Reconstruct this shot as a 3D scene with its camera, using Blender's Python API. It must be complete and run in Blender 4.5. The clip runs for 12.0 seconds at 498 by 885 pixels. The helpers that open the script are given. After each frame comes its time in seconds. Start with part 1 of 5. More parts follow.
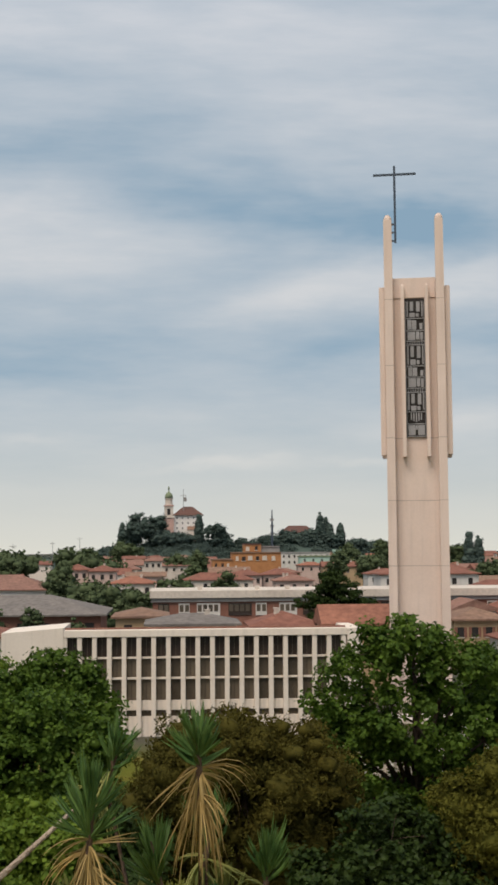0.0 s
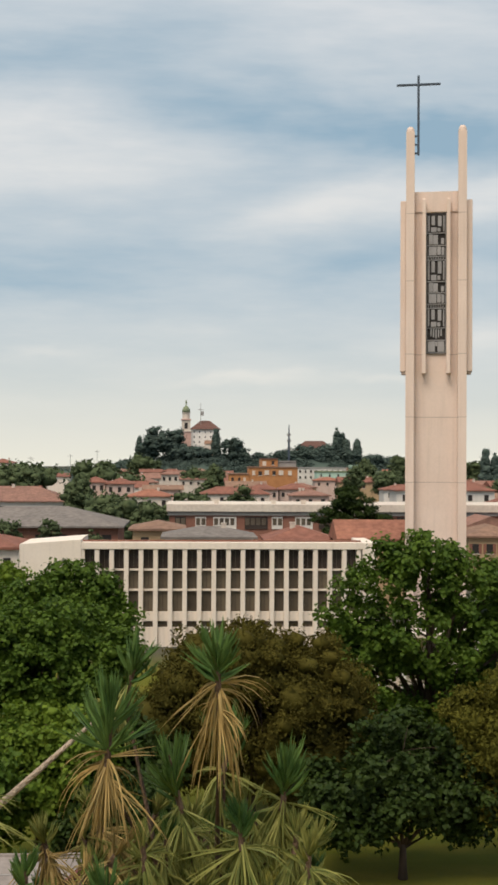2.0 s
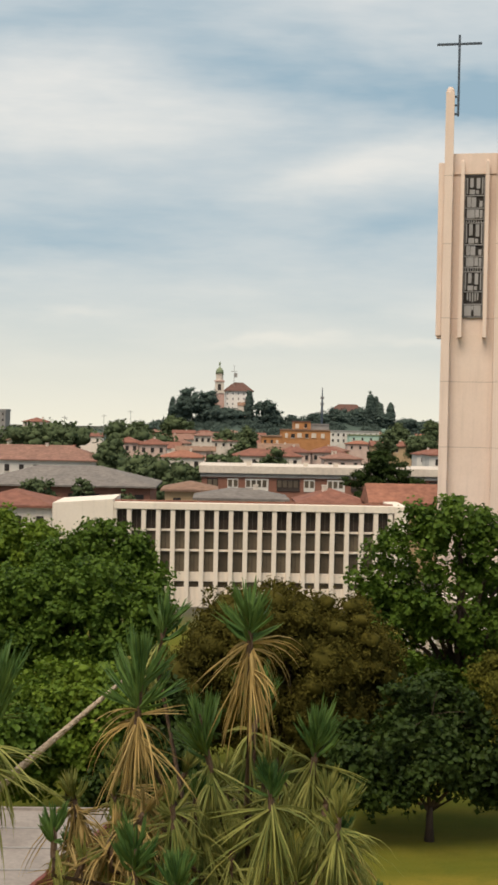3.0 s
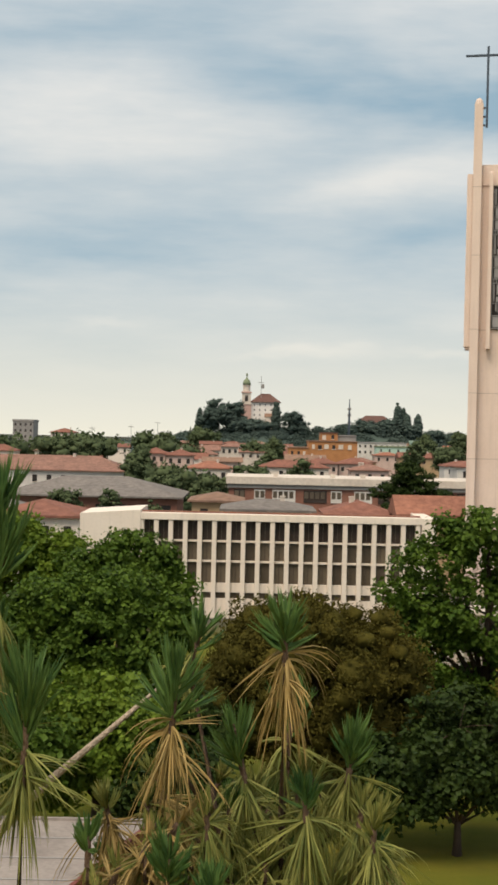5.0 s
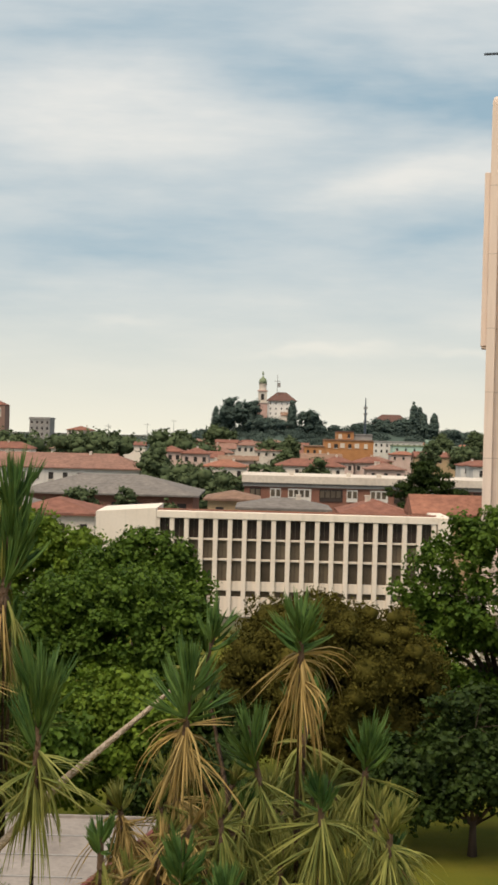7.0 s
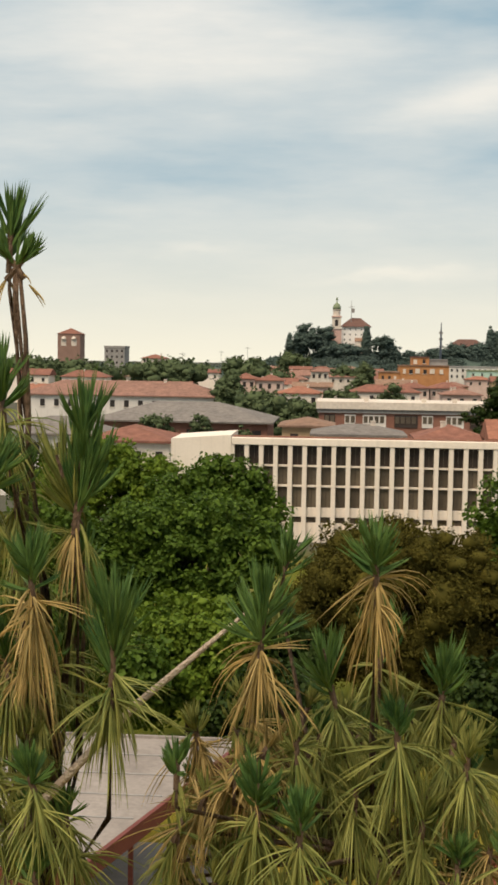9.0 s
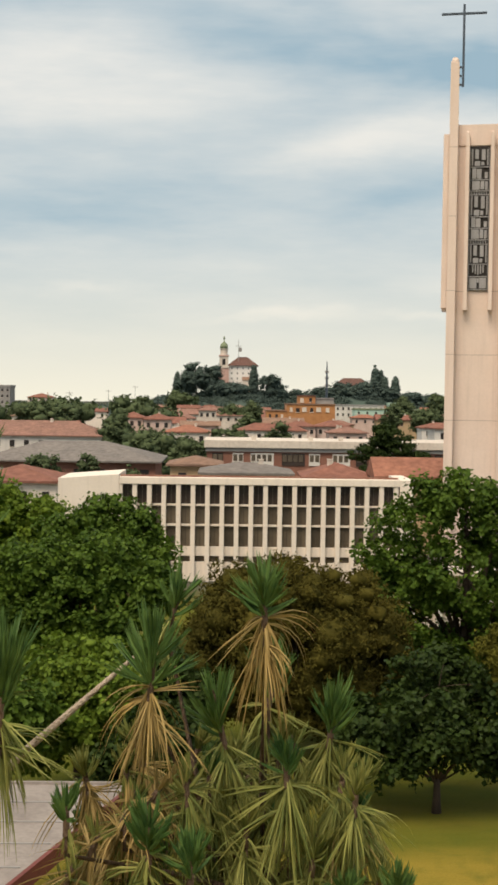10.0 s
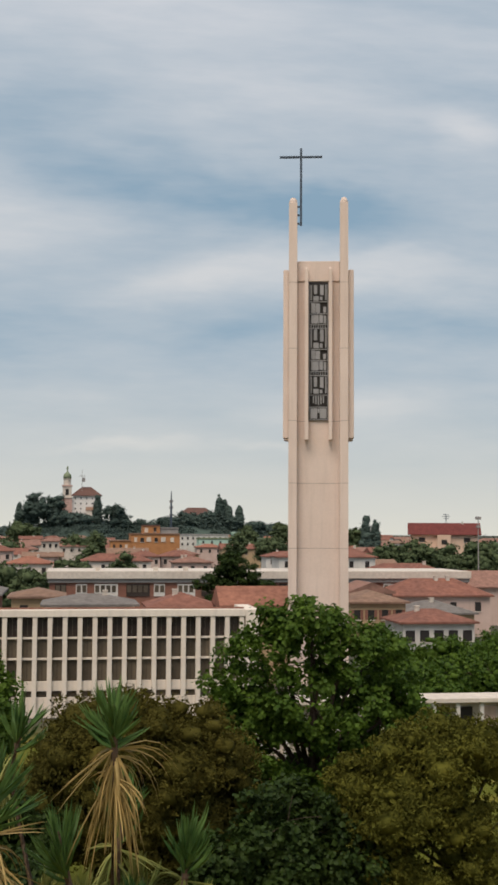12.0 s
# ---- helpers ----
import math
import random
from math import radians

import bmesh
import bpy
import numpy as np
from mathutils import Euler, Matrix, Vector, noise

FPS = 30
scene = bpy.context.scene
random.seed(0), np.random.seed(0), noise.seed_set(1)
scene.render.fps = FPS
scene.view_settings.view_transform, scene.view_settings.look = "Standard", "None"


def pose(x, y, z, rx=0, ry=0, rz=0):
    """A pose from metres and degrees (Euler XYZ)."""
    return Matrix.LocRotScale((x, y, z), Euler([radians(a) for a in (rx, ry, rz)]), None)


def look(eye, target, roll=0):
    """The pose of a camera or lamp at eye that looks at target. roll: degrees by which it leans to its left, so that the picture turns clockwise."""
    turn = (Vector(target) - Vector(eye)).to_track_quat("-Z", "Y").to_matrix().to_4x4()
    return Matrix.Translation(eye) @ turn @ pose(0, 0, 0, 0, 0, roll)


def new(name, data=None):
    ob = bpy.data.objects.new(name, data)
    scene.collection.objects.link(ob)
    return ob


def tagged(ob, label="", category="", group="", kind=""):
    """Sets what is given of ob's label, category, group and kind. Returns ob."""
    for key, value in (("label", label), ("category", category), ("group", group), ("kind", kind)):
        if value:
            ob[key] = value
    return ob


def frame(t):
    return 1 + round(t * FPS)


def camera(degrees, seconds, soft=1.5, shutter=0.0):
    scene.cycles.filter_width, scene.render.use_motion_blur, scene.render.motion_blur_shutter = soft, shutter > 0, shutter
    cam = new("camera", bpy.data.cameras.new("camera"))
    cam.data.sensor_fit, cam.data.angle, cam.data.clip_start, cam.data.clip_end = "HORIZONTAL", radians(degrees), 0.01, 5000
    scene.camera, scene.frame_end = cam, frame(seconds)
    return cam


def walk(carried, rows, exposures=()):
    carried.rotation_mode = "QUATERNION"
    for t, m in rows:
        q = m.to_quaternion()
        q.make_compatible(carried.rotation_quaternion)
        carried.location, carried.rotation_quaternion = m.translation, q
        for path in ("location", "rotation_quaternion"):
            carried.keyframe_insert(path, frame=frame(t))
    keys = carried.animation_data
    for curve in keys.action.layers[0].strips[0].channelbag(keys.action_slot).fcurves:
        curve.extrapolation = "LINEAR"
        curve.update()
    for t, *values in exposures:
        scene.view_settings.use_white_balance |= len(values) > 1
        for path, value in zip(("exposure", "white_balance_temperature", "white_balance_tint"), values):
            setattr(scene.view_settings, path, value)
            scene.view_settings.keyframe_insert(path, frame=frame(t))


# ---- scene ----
cam = camera(23.0, 12.0, soft=3.0)
PATH = [
    (0, (0.031, -0.268, 14.979), (0.159, 1.72, 15.152), -0.4),
    (0.4, (0.048, -0.269, 14.995), (0.283, 1.709, 15.174), -0.4),
    (0.5, (0.056, -0.263, 14.997), (0.286, 1.717, 15.159), -0.4),
    (1, (0.031, -0.206, 14.995), (0.219, 1.778, 15.161), -0.2),
    (1.5, (0.014, -0.171, 14.989), (0.137, 1.824, 15.063), 0.0),
    (2, (0.017, -0.158, 14.984), (0.117, 1.839, 15.018), 0.3),
    (2.5, (0.002, -0.084, 14.975), (0.073, 1.913, 14.891), 1.0),
    (2.7, (0.011, -0.08, 14.967), (0.056, 1.919, 14.921), 1.1),
    (4.3, (0.005, -0.138, 14.97), (0.075, 1.861, 14.971), 1.4),
    (4.5, (-0.001, -0.147, 14.972), (0.028, 1.852, 14.995), 1.1),
    (5, (-0.023, -0.06, 14.955), (-0.02, 1.94, 14.944), 1.3),
    (5.5, (-0.047, -0.019, 14.951), (-0.075, 1.981, 14.906), 1.8),
    (6, (-0.059, -0.064, 14.963), (-0.057, 1.935, 14.92), 2.0),
    (6.5, (-0.055, -0.045, 14.959), (-0.068, 1.955, 14.912), 1.9),
    (7, (-0.023, 0.0, 14.953), (-0.046, 2.0, 14.939), 1.5),
    (7.5, (-0.024, 0.075, 14.93), (-0.036, 2.073, 14.859), 1.8),
    (7.7, (-0.016, 0.057, 14.931), (-0.062, 2.055, 14.837), 1.6),
    (9.3, (-0.023, 0.107, 14.93), (-0.165, 2.097, 14.792), 0.9),
    (9.4, (-0.026, 0.126, 14.93), (-0.133, 2.116, 14.783), 0.72),
    (9.5, (-0.028, 0.144, 14.93), (-0.097, 2.136, 14.757), 0.5),
    (10, (-0.019, 0.037, 14.948), (0.021, 2.035, 14.878), 0.8),
    (10.4, (0.02, -0.014, 14.935), (0.263, 1.971, 14.94), 0.1),
    (10.5, (0.03, -0.012, 14.938), (0.264, 1.975, 14.953), -0.1),
    (11, (-0.029, 0.03, 14.943), (0.215, 2.015, 14.952), 0.3),
    (11.5, (-0.015, 0.092, 14.924), (0.251, 2.074, 14.961), 0.4),
    (12, (-0.033, 0.212, 14.901), (0.257, 2.186, 15.045), 0.3),
]
walk(cam, [(t, look(eye, target, roll)) for t, eye, target, roll in PATH],
     [(0, -0.10, 6300, 10), (0.5, -0.08, 6280, 10), (1.0, -0.08, 6280, 10), (1.5, 0.08, 6500, 9), (2.0, 0.12, 6520, 9), (2.5, 0.20, 6800, 8), (4.5, 0.17, 6700, 8), (6.5, 0.22, 6800, 8), (7.5, 0.22, 6850, 8),
      (9.4, 0.30, 7050, 8), (10, 0.25, 6900, 8), (10.5, 0.17, 6650, 9), (11.5, 0.12, 6500, 9), (12, -0.10, 6300, 10)])

# ---------------------------------------------------------------- sky, sun
def link(nt, a, b):
    nt.links.new(a, b)


def calc(nt, op, a, b=0.0, clamp=False):
    n = nt.nodes.new("ShaderNodeMath")
    n.operation, n.use_clamp = op, clamp
    for i, v in enumerate((a, b)):
        if isinstance(v, (int, float)):
            n.inputs[i].default_value = v
        else:
            nt.links.new(v, n.inputs[i])
    return n.outputs[0]


def blend(nt, fac, a, b):
    n = nt.nodes.new("ShaderNodeMix")
    n.data_type = "RGBA"
    for i, v in ((0, fac), (6, a), (7, b)):
        if isinstance(v, (int, float)):
            n.inputs[i].default_value = v
        elif isinstance(v, tuple):
            n.inputs[i].default_value = (*v, 1)
        else:
            nt.links.new(v, n.inputs[i])
    return n.outputs[2]


SUN_ELEVATION, SUN_AZIMUTH = radians(60), radians(208)   # azimuth from +y, clockwise: behind and left of the view

world = bpy.data.worlds.new("cloudy_evening_sky")
scene.world = world
world.use_nodes = True
nt = world.node_tree
nt.nodes.clear()
sky = nt.nodes.new("ShaderNodeTexSky")
sky.sky_type, sky.sun_disc = "NISHITA", False
sky.sun_elevation, sky.sun_rotation = SUN_ELEVATION, SUN_AZIMUTH
coord = nt.nodes.new("ShaderNodeTexCoord")
axes = nt.nodes.new("ShaderNodeSeparateXYZ")
link(nt, coord.outputs["Generated"], axes.inputs[0])
ahead = calc(nt, "MAXIMUM", axes.outputs[1], 0.25)
u_raw = calc(nt, "DIVIDE", axes.outputs[0], ahead)
v_raw = calc(nt, "DIVIDE", axes.outputs[2], ahead)


def flat_noise(su, sv, detail, rough, seed):
    comb = nt.nodes.new("ShaderNodeCombineXYZ")
    link(nt, calc(nt, "MULTIPLY", u_raw, su), comb.inputs[0])
    link(nt, calc(nt, "MULTIPLY", v_raw, sv), comb.inputs[1])
    comb.inputs[2].default_value = seed
    n = nt.nodes.new("ShaderNodeTexNoise")
    n.inputs["Scale"].default_value, n.inputs["Detail"].default_value, n.inputs["Roughness"].default_value = 1.0, detail, rough
    link(nt, comb.outputs[0], n.inputs["Vector"])
    return n.outputs[0]


bend = calc(nt, "SUBTRACT", flat_noise(9, 22, 3, 0.55, 3.1), 0.5)
bend2 = calc(nt, "SUBTRACT", flat_noise(26, 60, 3, 0.6, 8.4), 0.5)
uw = calc(nt, "ADD", u_raw, calc(nt, "MULTIPLY", bend, 0.09))
vw = calc(nt, "ADD", v_raw, calc(nt, "ADD", calc(nt, "MULTIPLY", bend, 0.045), calc(nt, "MULTIPLY", bend2, 0.012)))


def bank(u, v, ru, rv, slope=0.0):
    """A soft cloud bank: 1 in its middle."""
    du = calc(nt, "SUBTRACT", uw, u)
    dv = calc(nt, "SUBTRACT", calc(nt, "SUBTRACT", vw, v), calc(nt, "MULTIPLY", du, slope))
    a, b = calc(nt, "DIVIDE", du, ru), calc(nt, "DIVIDE", dv, rv)
    d = calc(nt, "ADD", calc(nt, "MULTIPLY", a, a), calc(nt, "MULTIPLY", b, b))
    return calc(nt, "POWER", 2.718, calc(nt, "MULTIPLY", d, -1.0))


# u, v, half-widths, slope, weight: white banks above zero, blue gaps below
BANKS = [
    (-0.13, 0.255, 0.12, 0.040, 0.00, 0.42),
    (0.09, 0.208, 0.085, 0.017, 0.28, 0.43),
    (0.25, 0.222, 0.09, 0.015, 0.05, 0.42),
    (0.15, 0.375, 0.12, 0.028, -0.1, 0.30),
    (-0.02, 0.440, 0.30, 0.030, 0.0, 0.42),
    (0.037, 0.069, 0.045, 0.005, 0.0, 0.45),
    (0.16, 0.066, 0.05, 0.004, 0.0, 0.30),
    (-0.12, 0.088, 0.03, 0.005, 0.0, 0.25),
    (0.23, 0.105, 0.07, 0.016, 0.1, 0.35),
    (0.08, 0.290, 0.16, 0.026, -0.12, -0.46),
    (0.22, 0.270, 0.08, 0.022, 0.0, -0.38),
    (-0.10, 0.340, 0.10, 0.020, 0.1, -0.28),
    (-0.10, 0.158, 0.14, 0.026, 0.10, -0.28),
    (0.13, 0.160, 0.07, 0.016, 0.25, -0.30),
    (0.30, 0.175, 0.08, 0.016, 0.0, -0.30),
    (0.33, 0.347, 0.035, 0.018, 0.0, 0.45),
]
cover = calc(nt, "MULTIPLY", calc(nt, "SUBTRACT", flat_noise(7, 30, 5, 0.55, 1.7), 0.5), 0.70)
cover = calc(nt, "ADD", cover, calc(nt, "MULTIPLY", calc(nt, "SUBTRACT", flat_noise(16, 95, 4, 0.6, 5.2), 0.5), 0.24))
cover = calc(nt, "ADD", cover, 0.50)
for u, v, ru, rv, slope, weight in BANKS:
    cover = calc(nt, "ADD", cover, calc(nt, "MULTIPLY", bank(u, v, ru, rv, slope), weight))
cover = calc(nt, "MINIMUM", calc(nt, "MAXIMUM", cover, 0.0), 1.0)
low = calc(nt, "SUBTRACT", 1.0, calc(nt, "DIVIDE", v_raw, 0.145), clamp=True)
veil = calc(nt, "MULTIPLY", low, low)
clear = nt.nodes.new("ShaderNodeVectorMath")
clear.operation = "SCALE"
clear.inputs[3].default_value = 0.055
link(nt, sky.outputs[0], clear.inputs[0])
gap = blend(nt, 0.78, clear.outputs[0], (0.325, 0.468, 0.578))
white = blend(nt, calc(nt, "MULTIPLY", v_raw, 2.2, clamp=True), (0.70, 0.70, 0.68), (0.67, 0.685, 0.71))
tone = blend(nt, cover, gap, white)
tone = blend(nt, calc(nt, "MULTIPLY", low, 0.55), tone, (0.625, 0.64, 0.625))
tone = blend(nt, calc(nt, "MULTIPLY", veil, 0.92), tone, (0.78, 0.75, 0.645))
back = nt.nodes.new("ShaderNodeBackground")
link(nt, tone, back.inputs[0])
back.inputs[1].default_value = 1.0
link(nt, back.outputs[0], nt.nodes.new("ShaderNodeOutputWorld").inputs[0])

sun = new("sun", bpy.data.lights.new("sun", "SUN"))
sun.data.energy, sun.data.angle, sun.data.color = 3.4, radians(34), (1.0, 0.86, 0.72)
sun.matrix_world = look((math.sin(SUN_AZIMUTH) * 50, math.cos(SUN_AZIMUTH) * 50, 60 + math.tan(SUN_ELEVATION) * 50), (0, 0, 60))


# ---------------------------------------------------------------- materials
def material(name, colour, colour2=None, rough=0.8, scale=2.0, fine=30.0, bump=0.2, metal=0.0, island=0.0, piece=0.0, stains=0.0,
             stretch=(1, 1, 1), translucent=0.0, spec=0.3, grain=0.5):
    """A surface with variation at two scales; island and piece vary it from leaf to leaf or piece to piece."""
    m = bpy.data.materials.new(name)
    m.use_nodes = True
    t = m.node_tree
    t.nodes.clear()
    out = t.nodes.new("ShaderNodeOutputMaterial")
    p = t.nodes.new("ShaderNodeBsdfPrincipled")
    p.inputs["Roughness"].default_value, p.inputs["Metallic"].default_value = rough, metal
    p.inputs["Specular IOR Level"].default_value = spec
    c2 = colour2 or tuple(v * 0.7 for v in colour)
    tc, mp = t.nodes.new("ShaderNodeTexCoord"), t.nodes.new("ShaderNodeMapping")
    mp.inputs["Scale"].default_value = stretch
    link(t, tc.outputs["Object"], mp.inputs[0])

    def noise_at(s, detail=4):
        n = t.nodes.new("ShaderNodeTexNoise")
        n.inputs["Scale"].default_value, n.inputs["Detail"].default_value = s, detail
        link(t, mp.outputs[0], n.inputs["Vector"])
        return n.outputs[0]

    big, small = noise_at(scale), noise_at(fine)
    fac = calc(t, "ADD", calc(t, "MULTIPLY", calc(t, "SUBTRACT", big, 0.5), 2.2), 0.5, clamp=True)
    if island:
        g = t.nodes.new("ShaderNodeNewGeometry")
        fac = calc(t, "ADD", calc(t, "MULTIPLY", fac, 1 - island), calc(t, "MULTIPLY", g.outputs["Random Per Island"], island))
    if piece:
        o = t.nodes.new("ShaderNodeObjectInfo")
        fac = calc(t, "ADD", calc(t, "MULTIPLY", fac, 1 - piece), calc(t, "MULTIPLY", o.outputs["Random"], piece))
    col = blend(t, fac, colour, c2)
    specks = calc(t, "ADD", calc(t, "MULTIPLY", small, grain), 1 - grain / 2)
    hv = t.nodes.new("ShaderNodeVectorMath")
    hv.operation = "SCALE"
    link(t, col, hv.inputs[0])
    link(t, specks, hv.inputs[3])
    col = hv.outputs[0]
    if stains:
        st = t.nodes.new("ShaderNodeMapping")
        st.inputs["Scale"].default_value = (1.6, 1.6, 0.10)
        link(t, tc.outputs["Object"], st.inputs[0])
        sn = t.nodes.new("ShaderNodeTexNoise")
        sn.inputs["Scale"].default_value, sn.inputs["Detail"].default_value = 1.4, 5
        link(t, st.outputs[0], sn.inputs["Vector"])
        f = calc(t, "MULTIPLY", calc(t, "SUBTRACT", sn.outputs[0], 0.52), 4.0, clamp=True)
        col = blend(t, calc(t, "MULTIPLY", f, stains), col, tuple(v * 0.45 for v in colour))
    link(t, col, p.inputs["Base Color"])
    if bump:
        b = t.nodes.new("ShaderNodeBump")
        b.inputs["Strength"].default_value, b.inputs["Distance"].default_value = bump, 0.05
        link(t, small, b.inputs["Height"])
        link(t, b.outputs[0], p.inputs["Normal"])
    if translucent:
        tr, mix = t.nodes.new("ShaderNodeBsdfTranslucent"), t.nodes.new("ShaderNodeMixShader")
        link(t, col, tr.inputs[0])
        mix.inputs[0].default_value = translucent
        link(t, p.outputs[0], mix.inputs[1])
        link(t, tr.outputs[0], mix.inputs[2])
        link(t, mix.outputs[0], out.inputs[0])
    else:
        link(t, p.outputs[0], out.inputs[0])
    return m


def roof_material(name, colour, colour2):
    """Rows of clay or slate tiles: waves down the slope and patches of newer and older tiles."""
    m = material(name, colour, colour2, rough=0.9, scale=0.55, fine=1.7, bump=0.0, stains=0.4, spec=0.1, grain=1.0, piece=0.25)
    t = m.node_tree
    p = next(n for n in t.nodes if n.type == "BSDF_PRINCIPLED")
    tc = next(n for n in t.nodes if n.type == "TEX_COORD")
    w = t.nodes.new("ShaderNodeTexWave")
    w.inputs["Scale"].default_value, w.inputs["Distortion"].default_value = 2.4, 0.6
    link(t, tc.outputs["Object"], w.inputs["Vector"])
    b = t.nodes.new("ShaderNodeBump")
    b.inputs["Strength"].default_value, b.inputs["Distance"].default_value = 0.35, 0.04
    link(t, w.outputs["Fac"], b.inputs["Height"])
    link(t, b.outputs[0], p.inputs["Normal"])
    return m


